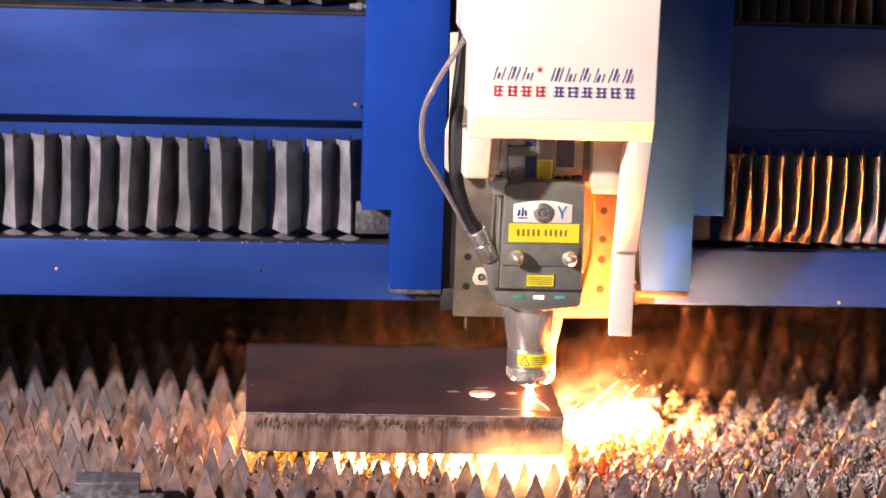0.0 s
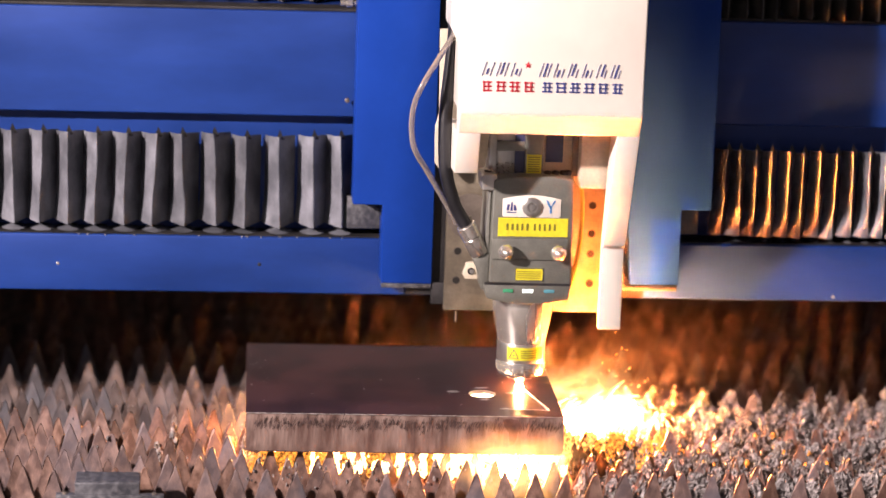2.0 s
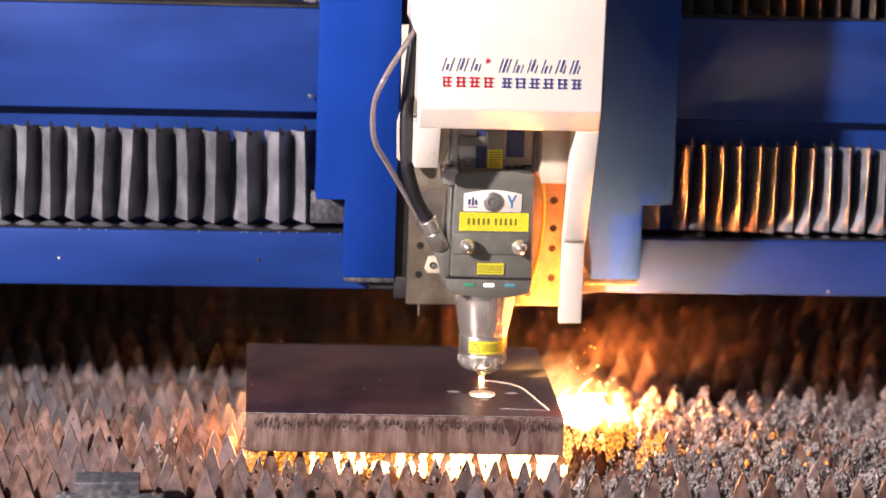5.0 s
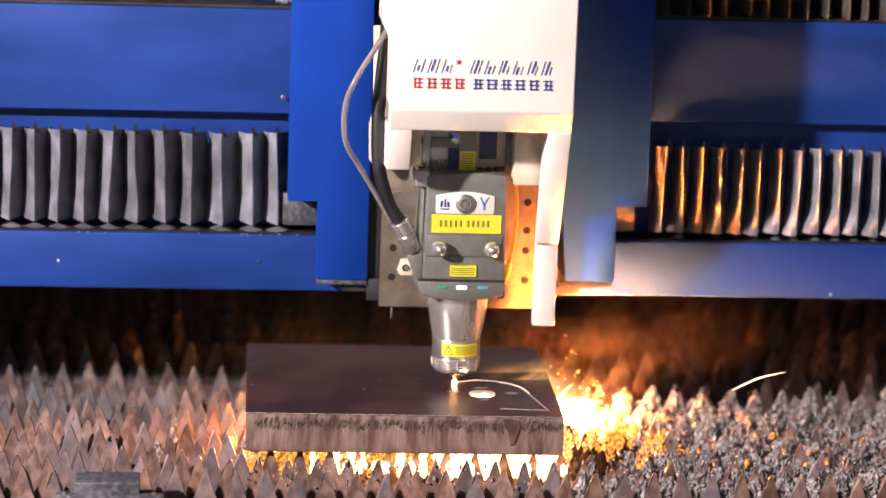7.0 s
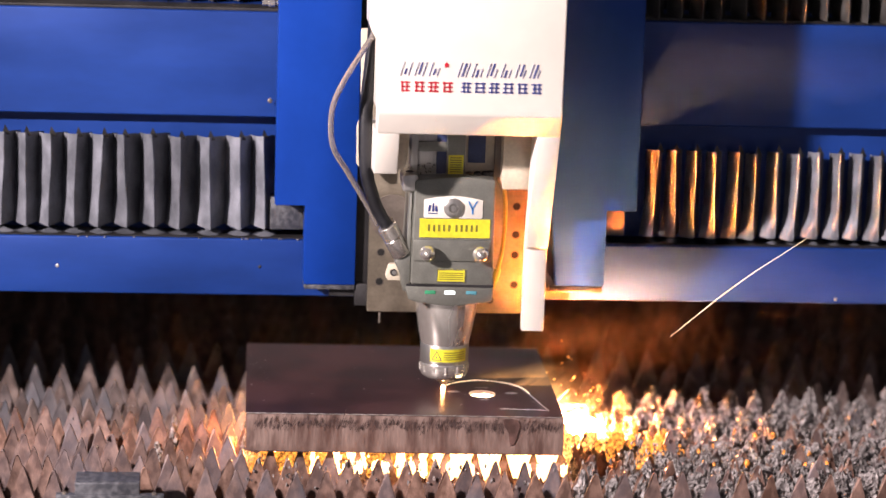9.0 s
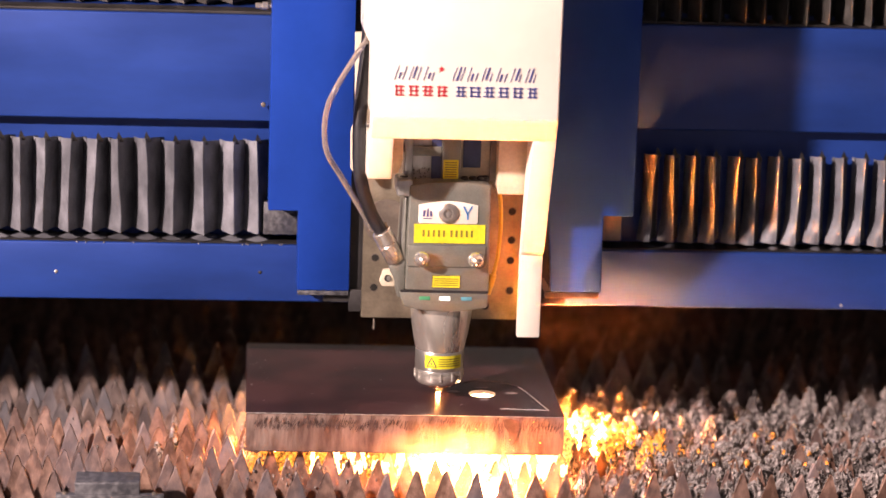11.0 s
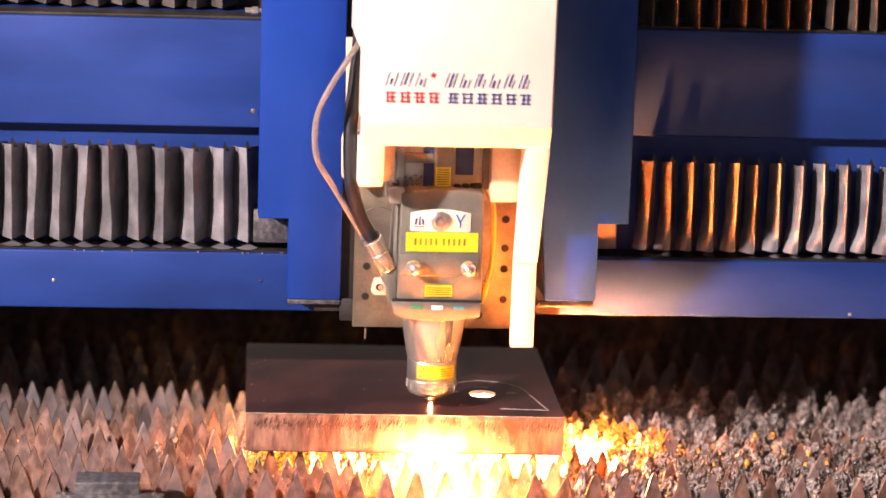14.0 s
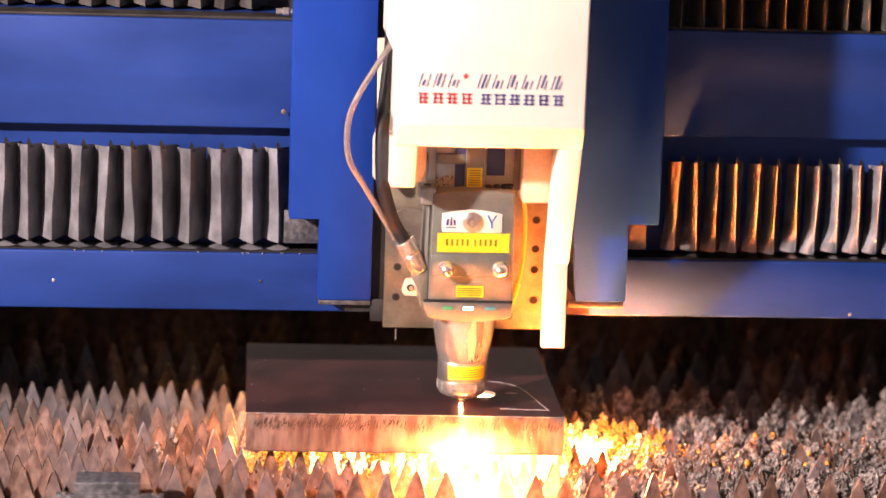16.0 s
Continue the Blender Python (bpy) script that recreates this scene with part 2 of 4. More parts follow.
def curve_points(pts, steps=8):
    """A smooth line through the points."""
    p = [Vector(q) for q in pts]
    p = [2 * p[0] - p[1]] + p + [2 * p[-1] - p[-2]]
    out = []
    for i in range(1, len(p) - 2):
        for k in range(steps):
            t = k / steps
            a, b, c, d = p[i - 1], p[i], p[i + 1], p[i + 2]
            out.append(0.5 * (2 * b + (c - a) * t + (2 * a - 5 * b + 4 * c - d) * t * t + (3 * b - a - 3 * c + d) * t ** 3))
    return out + [p[-2]]


def tube(bm, pts, radius, n=12):
    rings = []
    for i, p in enumerate(pts):
        d = (pts[min(i + 1, len(pts) - 1)] - pts[max(i - 1, 0)]).normalized()
        u = d.orthogonal().normalized() if not rings else (last - last.dot(d) * d).normalized()
        last = u
        v = d.cross(u)
        r = radius(i / (len(pts) - 1)) if callable(radius) else radius
        rings.append([bm.verts.new(p + r * (u * math.cos(2 * math.pi * k / n) + v * math.sin(2 * math.pi * k / n))) for k in range(n)])
    bm.faces.new(rings[0][::-1]), bm.faces.new(rings[-1])
    for a, b in zip(rings, rings[1:]):
        for k in range(n):
            bm.faces.new((a[k], a[(k + 1) % n], b[(k + 1) % n], b[k]))


def mesh_of(name, bm, mat, smooth=None):
    me = bpy.data.meshes.new(name)
    bmesh.ops.recalc_face_normals(bm, faces=bm.faces[:])
    bm.to_mesh(me)
    bm.free()
    me.materials.append(mat)
    if smooth is not None:
        me.polygons.foreach_set("use_smooth", [True] * len(me.polygons))
        if smooth < 180:
            me.set_sharp_from_angle(angle=radians(smooth))
    return me


def thing(name, base, label, category, group="", kind=""):
    ob = tagged(new(name), label, category, group, kind)
    ob.location = base
    ob.empty_display_size = 0.02
    return ob


def origin(ob):
    o = Vector(ob.location)
    while ob.parent:
        ob = ob.parent
        o += ob.location
    return o


def part(name, bm, mat, parent, label="", smooth=35):
    """One mesh, drawn in the place's coordinates, hung under its thing or part."""
    bmesh.ops.translate(bm, verts=bm.verts[:], vec=-origin(parent))
    ob = new(name, mesh_of(name, bm, mat, smooth))
    ob.parent = parent
    return tagged(ob, label)


def solo(name, bm, mat, label, category, base=(0, 0, 0), group="", kind="", smooth=35):
    bmesh.ops.translate(bm, verts=bm.verts[:], vec=-Vector(base))
    ob = new(name, mesh_of(name, bm, mat, smooth))
    ob.location = base
    return tagged(ob, label, category, group, kind)


def B():
    return bmesh.new()


RIDERS = []      # things on the carriage
GANTRY = []      # things on the gantry
SMOKES = []      # drifting puffs
BELLOWS = []     # pleats: object, share of the carriage's way
# ---- hall ----
# assumed hall, out of view; its grey sets how much light bounces back
b = B(); box(b, -6, 6, -7, 6, -0.9, -0.8); solo("floor", b, HALL, "", "", kind="structure")
for nm, q in (("wall_north", (-6, 6, 6, 6.1)), ("wall_west", (-6.1, -6, -7.1, 6.1)), ("wall_east", (6, 6.1, -7.1, 6.1))):
    b = B(); box(b, *q, -0.9, 5); solo(nm, b, HALL, "", "", kind="structure")
# unseen wall behind the camera, with a long window added for frontal fill light
b = B()
for q in ((-6, 6, -.9, .4), (-6, 6, 3.6, 5), (-6, -5, .4, 3.6), (5, 6, .4, 3.6)):
    box(b, q[0], q[1], -7.1, -7, q[2], q[3])
solo("wall_south", b, HALL, "", "", kind="structure")
b = B()
for x in (-5, -2.5, 0, 2.5, 4.95):
    box(b, x, x + .05, -7.08, -7.02, .4, 3.6)
solo("window_1", b, DULL, "", "", kind="structure")
b = B(); box(b, -6.1, 6.1, -7.1, 6.1, 5, 5.1); solo("ceiling", b, HALL, "", "", kind="structure")

# ---- slat bed ----
PITCH = 0.037
ROWS = [(-.0737, .0099), (-.0274, .0014), (.0137, .0169), (.061, .0009), (.1069, .022), (.1393, .0044), (.1926, .0204), (.233, .003),
        (.2941, .0209), (.3281, .0343), (.4248, .0312), (.535, .024)]
NEAR = len(ROWS)
rng = random.Random(4)
while ROWS[-1][0] < 1.75:
    ROWS.append((ROWS[-1][0] + 0.092, rng.random() * PITCH))
THICK = 0.0036


def tooth_outline(r):
    w, t, j = PITCH / 2 - .0006, r.uniform(.0016, .0034), r.uniform(-.0016, .0016)
    n = r.uniform(-.0012, .0012)
    return [(-w, -.060), (-w, -.049), (-w * .60 + n, -.029), (-t + j - .0012, -.005), (-t * .8 + j, -.0015), (-t * .2 + j, 0), (t * .45 + j, -.0004),
            (t * .95 + j, -.0025), (w * .58 - n, -.027), (w, -.049), (w, -.060)]


def tooth_mesh(seed, mat):
    r = random.Random(seed)
    bm = B()
    prism(bm, tooth_outline(r), "y", -THICK / 2, THICK / 2)
    for v in bm.verts:
        v.co.y += (v.co.z + .06) * r.uniform(-.02, .02) + (v.co.z + .06) * (seed % 5 - 2) * .02
    return mesh_of("tooth", bm, mat)


TEETH = [tooth_mesh(k, TOOTH) for k in range(14)]
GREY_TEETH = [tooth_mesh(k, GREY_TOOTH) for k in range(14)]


def slat(y, phase, seed, near):
    r = random.Random(seed + 50)
    th = thing("support_slat", (0, y, -.165), "toothed steel support slat, heat-stained brown with scarred tips", "slat", "slats of the cutting bed")
    k0, k1 = (int(-.66 / PITCH), int(.80 / PITCH)) if near else (int(-1.0 / PITCH), int(1.2 / PITCH))
    x0, x1 = -1.05, 1.25
    b = B()
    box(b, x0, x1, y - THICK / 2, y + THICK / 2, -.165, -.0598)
    part("strip", b, SHADED_SLAT, th)
    # teeth farther off take the colour with shade painted in
    rest = B()
    for k in range(int(x0 / PITCH) + 1, int(x1 / PITCH)):
        x = k * PITCH + phase
        dz = r.uniform(-.0035, -.0005) if -.22 < x < .22 else r.uniform(-.005, .003)
        if x > .25 and r.random() < .75 and y > -.05:
            dz -= r.uniform(.002, .018)
        if near and k0 <= k <= k1:
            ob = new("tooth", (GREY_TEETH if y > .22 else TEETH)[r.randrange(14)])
            ob.parent = th
            ob.location = (x, 0, .165 + dz)
            ob.rotation_euler = (0, 0, r.uniform(-.11, .03))
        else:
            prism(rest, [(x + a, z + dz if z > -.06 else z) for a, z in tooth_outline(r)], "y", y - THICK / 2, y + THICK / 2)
    tagged(part("far_teeth", rest, SHADED_SLAT, th), kind="stuff")
    return th


b = B()
box(b, -1.12, 1.32, -.32, -.30, -.42, -.10, .002)
box(b, -1.12, 1.32, 1.90, 1.92, -.42, -.10, .002)
box(b, -1.12, -1.10, -.30, 1.90, -.42, -.10)
box(b, 1.30, 1.32, -.30, 1.90, -.42, -.10)
box(b, -1.10, 1.30, -.30, 1.90, -.42, -.40)
box(b, -.62, -.60, -.30, 1.90, -.40, -.165)
box(b, .60, .62, -.30, 1.90, -.40, -.165)
bed = thing("cutting_bed", (.1, .8, -.8), "dark steel cutting bed frame holding rows of slats", "machine bed")
part("frame", b, DARK, bed)
for x in (-1.0, 1.2):
    for y in (-.2, 1.8):
        b = B(); box(b, x - .05, x + .05, y - .05, y + .05, -.8, -.42, .004); part("leg", b, DARK, bed)

# ---- clamp block standing in front of the slats ----
clamp = thing("clamp_block", (-.365, -.14, -.17), "scuffed dark grey steel clamp block beside the slats", "clamp")
b = B(); prism(b, [(-.158, -.1), (-.158, .0045), (-.156, .0065), (-.115, .0065), (-.112, .003), (-.112, -.1)], "x", -.404, -.3275, .0012); part("block", b, CLAMP, clamp)
b = B(); box(b, -.4265, -.2985, -.162, -.151, -.17, -.0085, .0008); part("base", b, CLAMP, clamp)
for x in (-.416, -.310):
    b = B(); lathe(b, [(.0034, -.0085), (.0034, -.0070), (.002, -.0066)], 12, (x, -.1565, 0)); part("screw", b, DULL, clamp)

# ---- steel plate ----
PL = Matrix.Translation((-.2, 0, 0)) @ Matrix.Rotation(radians(-.911), 4, "Z")
INV = PL.inverted()
PW, PD, PH = .4, .3504, .0498
plate = thing("steel_plate", (-.2, 0, 0), "thick dark mill-scaled steel plate with flame-cut edge", "metal plate")


def on_plate(bm):
    bmesh.ops.transform(bm, matrix=PL, verts=bm.verts[:])
    return bm


# slab with a round hole near its right end
HOLE = INV @ Vector((.1063, .1015, 0))
HR = .0172
b = B()
n = 48
ring_t = [b.verts.new((HOLE.x + HR * math.cos(2 * math.pi * i / n), HOLE.y + HR * math.sin(2 * math.pi * i / n), PH)) for i in range(n)]
ring_b = [b.verts.new((v.co.x, v.co.y, .001)) for v in ring_t]
for i in range(n):
    b.faces.new((ring_t[i], ring_b[i], ring_b[(i + 1) % n], ring_t[(i + 1) % n]))
outer = []
for i in range(n):
    a = 2 * math.pi * i / n
    c, s_ = math.cos(a), math.sin(a)
    q = min(((PW if c > 0 else 0) - HOLE.x) / c if abs(c) > 1e-6 else 9, ((PD if s_ > 0 else 0) - HOLE.y) / s_ if abs(s_) > 1e-6 else 9)
    outer.append((HOLE.x + c * q, HOLE.y + s_ * q))
out_v = [b.verts.new((*p, PH)) for p in outer]
for i in range(n):
    b.faces.new((ring_t[i], ring_t[(i + 1) % n], out_v[(i + 1) % n], out_v[i]))
for cx, cy in ((0, 0), (PW, 0), (PW, PD), (0, PD)):
    i = max(range(n), key=lambda k: -((outer[k][0] - cx) ** 2 + (outer[k][1] - cy) ** 2))
    j = (i + 1) % n if (outer[(i + 1) % n][0] - cx) ** 2 + (outer[(i + 1) % n][1] - cy) ** 2 < (outer[i - 1][0] - cx) ** 2 + (outer[i - 1][1] - cy) ** 2 else i - 1
    if abs(outer[i][0] - cx) > 1e-6 and abs(outer[i][1] - cy) < 1e-6 or abs(outer[i][0] - cx) < 1e-6 and abs(outer[i][1] - cy) > 1e-6:
        b.faces.new((out_v[i], b.verts.new((cx, cy, PH)), out_v[j]))
part("top_face", on_plate(b), SCALE_TOP, plate, "dark brown mill scale with a cut hole", smooth=None)
b = B()
box(b, 0, PW, .0015, PD, 0, PH - .003)
for f in [f for f in b.faces if f.normal.z > .9 or f.calc_center_median().z > PH - .0031]:
    b.faces.remove(f)
for (x0, y0), (x1, y1) in zip(((0, 0), (PW, 0), (PW, PD), (0, PD)), ((PW, 0), (PW, PD), (0, PD), (0, 0))):
    if y0 == y1 == 0:
        continue
    b.faces.new([b.verts.new(p) for p in ((x0, y0, PH - .003), (x1, y1, PH - .003), (x1, y1, PH), (x0, y0, PH))])
part("slab", on_plate(b), SCALE_TOP, plate, smooth=None)
# the cut front face: fine vertical drag lines in relief
b = B()
nx, nz = 520, 10
r = random.Random(8)
drag = [r.uniform(-1, 1) for _ in range(nx + 1)]
grid = []
for k in range(nz + 1):
    u = k / nz
    row = []
    for i in range(nx + 1):
        x = PW * i / nx
        sh = int(i + 4 * (1 - u) ** 2 + 6 * noise.noise(Vector((i * .05, u * 3, 1)))) % (nx + 1)
        d = drag[sh] * (.00008 + .00022 * max(0, 1 - abs(u - .72) / .3)) + .0005 * noise.noise(Vector((x * 40, u * 2, 3)))
        edge = .0012 if k in (0, nz) else 0
        row.append(b.verts.new((x, d + edge - .0004, u * PH)))
    grid.append(row)
for k in range(nz):
    for i in range(nx):
        b.faces.new((grid[k][i], grid[k][i + 1], grid[k + 1][i + 1], grid[k + 1][i]))
part("cut_face", on_plate(b), CUT_FACE, plate, "flame-cut brown front face with fine vertical drag lines", smooth=60)
# dark drag marks along the upper third, thin flakes on the face
b = B()
for k in range(640):
    x = .010 + .386 * k / 640 + r.uniform(-.002, .002)
    z = PH * (.70 + .07 * noise.noise(Vector((x * 45, 0, 2))) + r.gauss(0, .07))
    l, w = r.uniform(.002, .0095), r.uniform(.0003, .0012)
    lean = r.uniform(.1, .6) * l
    vs = [b.verts.new(p) for p in ((x, -.0018, z), (x + w, -.0018, z), (x + w * .6 + lean, -.0016, z + l), (x + lean, -.0016, z + l))]
    b.faces.new(vs)
part("drag_mark", on_plate(b), CUT_MARK, plate, smooth=None)["kind"] = "stuff"
# a dark run of scale that dripped down the cut
b = B()
run = [(.322, .046), (.331, .0475), (.341, .0455), (.345, .038), (.342, .030), (.340, .020), (.337, .0135), (.333, .012), (.331, .019), (.330, .030), (.325, .036)]
b.faces.new([b.verts.new((x, -.0021, z)) for x, z in run])
part("scale_run", on_plate(b), SCALE_RUN, plate, "dark run of scale on the cut face", smooth=None)
# bright worn upper edge
b = B()
pts = [Vector((PW * i / 160, -.0004 + .0004 * noise.noise(Vector((i * .7, 0, 0))), PH - .0003 + .0003 * noise.noise(Vector((i * .5, 5, 0))))) for i in range(161)]
tube(b, pts, lambda u: .0007 + .0004 * noise.noise(Vector((u * 60, 1, 0))), 6)
part("worn_edge", on_plate(b), EDGE, plate)
b = B()
pts = [Vector((PW * i / 120, -.0005, .0004 + .0004 * noise.noise(Vector((i * .9, 0, 7))))) for i in range(121)]
tube(b, pts, .0007, 6)
part("lower_burr", on_plate(b), CUT_MARK, plate)
# spatter grains on the top
b = B()
for k in range(34):
    u = r.random()
    p = Vector((r.uniform(-.195, -.17) if k < 18 else r.uniform(-.19, .18), r.uniform(.04, .33), PH))
    q = PL @ (INV @ p)
    s_ = r.uniform(.0004, .0011)
    lathe(b, [(s_, -.0003), (s_ * .8, s_ * .4), (s_ * .2, s_ * .6)], 6, (q.x, q.y, PH))
part("spatter", b, EDGE, plate, "small bright spatter grains")["kind"] = "stuff"
# glow of the fire inside the hole, painted as an emissive disc
b = B()
hp = PL @ HOLE
lathe(b, [(HR - .0004, PH - .006), (HR - .0004, PH - .0045)], 40, (hp.x, hp.y, 0))
part("glowing_slug", b, HOLE_FIRELIGHT, plate, "white glow of the fire in the hole")
# pierce marks beside and before the hole
for (x, y), w, h in (((.0700, .1105), .0085, .0045), ((.1445, .1055), .0085, .0045), ((.1065, .0735), .0065, .004), ((.108, .130), .009, .004)):
    b = B()
    lathe(b, [(1, 0), (.8, .0004), (.3, .0005)], 20)
    bmesh.ops.transform(b, matrix=Matrix.Translation((x, y, PH)) @ Matrix.Diagonal((w, h, 1, 1)), verts=b.verts[:])
    part("pierce_mark", b, EDGE, plate, "pale shiny pierce mark")

# kerf: burr beads that rise as the head passes; the first leg was cut before
WAY = [(t, .168 + s, .103 + g) for t, s, g in RIDE]
START = [Vector((.122, .0285)), Vector((.1843, .0245))]


def at_time(t):
    for (t0, x0, y0), (t1, x1, y1) in zip(WAY, WAY[1:]):
        if t <= t1:
            u = (t - t0) / (t1 - t0)
            return Vector((x0 + (x1 - x0) * u, y0 + (y1 - y0) * u))
    return Vector(WAY[-1][1:])


b = B()
for i in range(30):
    p, q = START[0].lerp(START[1], i / 30), START[0].lerp(START[1], (i + .9) / 30)
    rad = .0011 if i < 6 else .0006
    tube(b, [Vector((p.x, p.y + r.uniform(-.0008, .0008) * (3 if i < 6 else 1), PH)), Vector((q.x, q.y, PH))], rad, 5)
part("old_kerf", b, EDGE, plate, "pale rough kerf line cut earlier")
KERF = []
legs = [(-.01, START[1].lerp(at_time(0), (k + .0) / 6), START[1].lerp(at_time(0), (k + 1.0) / 6)) for k in range(6)]
t = 0
while t < 9.6:
    legs.append((t + .3, at_time(t), at_time(t + .3)))
    t += .3
for t, p, q in legs:
    KERF.append((t, p, q))

# ---- gantry ----
gantry = thing("gantry", (0, .25, .15), "blue painted gantry beam with two horizontal rails", "machine gantry")
GANTRY.append(gantry)
b = B(); box(b, -1.6, 1.7, .1939, .42, .1497, .2255, .0025, 3); part("lower_beam", b, BLUE, gantry)
b = B(); box(b, -1.6, 1.7, .22, .42, .383, .5215, .0025, 3); part("upper_beam", b, BLUE, gantry)
b = B(); box(b, -1.6, 1.7, .2425, .42, .2255, .383); part("recess_panel", b, BLUE, gantry)
b = B(); box(b, -1.6, 1.7, .345, .42, .5215, .78); part("back_panel", b, DARK, gantry)
# dark strip stands in for the shaded slot behind the lower beam's lip
b = B(); box(b, -1.6, 1.7, .1965, .2515, .2262, .2275); part("guide_strip", b, DARK, gantry)
b = B(); box(b, -1.6, 1.7, .225, .27, .5215, .5255, .001); part("top_ledge", b, DARK, gantry)
for x, z in ((-.4457, .1859), (-.182, .1885), (.5895, .1558)):
    b = B(); lathe(b, [(.0026, 0), (.0022, .0012), (.001, .0018)], 10, (x, .1945, z), Matrix.Rotation(radians(90), 4, "X")); part("rivet", b, EDGE if x != -.182 else DARK, gantry)
rr = random.Random(3)
b = B()
for _ in range(16):
    x = rr.uniform(-.55, .0)
    lathe(b, [(.0012, 0), (.0006, .0008)], 6, (x, .1935, .2262 + rr.uniform(-.001, 0)), Matrix.Rotation(radians(90), 4, "X"))
part("paint_chip", b, EDGE, gantry)["kind"] = "stuff"


def bellows(x0, step, share0, share_step, z0, z1, y0, y1, count, seed, places=(), cloth=BELLOW, flare=.2):
    th = thing("bellows", (0, y0, z0), "grey pleated fabric bellows covering the gantry rail", "bellows")
    GANTRY.append(th)
    r = random.Random(seed)
    w = abs(step) / 2
    for k in range(count):
        share, xc = share0 - share_step * k, x0 + step * k + r.uniform(-.002, .002)
        if places and k < len(places):
            xc = places[k]
        dz, sk, tw = r.uniform(-.0015, .0015), r.uniform(-.003, .003), r.uniform(0, 50)
        bm = B()
        levels, grid, ridge = 14, [], []
        for i in range(levels + 1):
            u = i / levels
            z = z0 + dz + (z1 - .004 - z0) * u
            slack = noise.noise(Vector((tw, u * 2.2, seed))) * .0018
            foot = flare * max(0, 1 - u / .30) ** 1.2        # the foot of the fold flares forward and outward
            rx, ry = xc - w * .04 + sk * (1 - 2 * u) + slack, y0 + .004 * u
            ridge.append(Vector((rx, ry, z)))
            row = []
            for q in range(9):
                if q <= 4:
                    v = q / 4
                    x, y = (xc - w) * (1 - v) + rx * v, y1 * (1 - v) + ry * v
                    y -= math.sin(math.pi * v) * .0045
                    y -= foot * (1 - v) * (y1 - y0) * .95
                    x -= foot * (1 - v) * w * .9
                else:
                    v = (q - 4) / 4
                    x, y = rx * (1 - v) + (xc + w) * v, ry * (1 - v) + y1 * v
                    y += math.sin(math.pi * v) * .005
                    y -= max(0, 1 - u / .38) * v * (1 - v * .5) * (y1 - y0) * .45
                crease = .0012 * noise.noise(Vector((x * 55 + tw, z * 38, seed * 3)))
                row.append(bm.verts.new((x, y + crease, z - (.004 * abs(q - 4) / 4 if i == levels else 0) - (.003 * (1 - abs(q - 4) / 4) if i == 0 else 0))))
            grid.append(row)
        for i in range(levels):
            for q in range(8):
                bm.faces.new((grid[i][q], grid[i][q + 1], grid[i + 1][q + 1], grid[i + 1][q]))
        # the fold's stiffener sticks up in a dark point
        t0 = ridge[-1] + Vector((.002, .004, -.005))
        tri = [bm.verts.new(t0 + Vector(p)) for p in ((-.005, 0, 0), (.006, .005, 0), (-.001, .001, .014), (.001, .008, 0))]
        for q in ((0, 1, 2), (1, 3, 2), (3, 0, 2)):
            bm.faces.new([tri[i] for i in q])
        # the lower hem spreads as a scallop on the dark slot strip
        hub = bm.verts.new((xc, y1 - .004, z0 - .0085))
        arc = [bm.verts.new((xc + w * .96 * math.cos(math.pi * i / 8), y1 - .004 - (y1 - y0 + .0) * .86 * math.sin(math.pi * i / 8), z0 - .0118)) for i in range(9)]
        for i in range(8):
            bm.faces.new((hub, arc[i + 1], arc[i]))
        # a stitched hem down the front fold
        tube(bm, [p + Vector((0, -.0004, 0)) for p in ridge[::2]], .0008, 5)
        bmesh.ops.translate(bm, verts=bm.verts[:], vec=(-xc, -y0, -z0))
        me = mesh_of("pleat", bm, cloth, 40)
        me.materials.append(DARK_CLOTH)
        for i in range(levels * 8, levels * 8 + 3):      # the stiffener is black
            me.polygons[i].material_index = 1
        ob = new("pleat", me)
        ob.parent = th
        ob.location = (xc, 0, 0)
        BELLOWS.append((ob, xc, share))
    return th


FOLDS = (-.066, -.1036, -.1478, -.1933, -.2336, -.2759, -.3139, -.3525, -.391, -.4273, -.4628)
bellows(-.066, -.0395, 1.0, .0525, .240, .3635, .197, .240, 15, 1, FOLDS)
bellows(.4421, .0213, .937, .0560, .2385, .3565, .197, .228, 15, 2, (), BELLOW, 1.0)
bellows(-.1036, -.0399, .971, .0525, .528, .70, .300, .338, 14, 3, (), DARK_CLOTH)
bellows(.4421, .0213, .937, .0560, .528, .70, .2195, .265, 15, 4, (), DARK_CLOTH)

# ---- carriage ----
carriage = thing("carriage", (.18, .2, .17), "blue painted carriage frame with notched side plates", "machine carriage")
RIDERS.append(carriage)


def side_plate(pts, name="side_plate"):
    b = B()
    prism(b, pts, "y", .1447, .192, .0016)
    return part(name, b, DEEP_BLUE, carriage)


left_side = side_plate([(-.0545, .78), (-.0535, .281), (-.0150, .281), (-.0145, .1768), (.0524, .1768), (.0512, .78)])
right_side = side_plate([(.27, .78), (.3145, .1795), (.3797, .1795), (.3787, .281), (.418, .281), (.4155, .78)])
b = B(); box(b, -.0135, .0519, .146, .19, .1705, .1764, .0006); part("wiper_strip", b, CLAMP, left_side)
b = B(); box(b, .3072, .3771, .146, .19, .1713, .1790, .0006); part("wiper_strip", b, DULL, right_side)
b = B(); prism(b, [(.292, .206), (.298, .206), (.3145, .182), (.3145, .175), (.308, .175)], "y", .15, .19); part("guard", b, DULL, carriage)
b = B(); box(b, -.0581, -.014, .2, .25, .238, .281, .001); part("bellows_end", b, CLAMP, carriage, "grey bellows end piece")
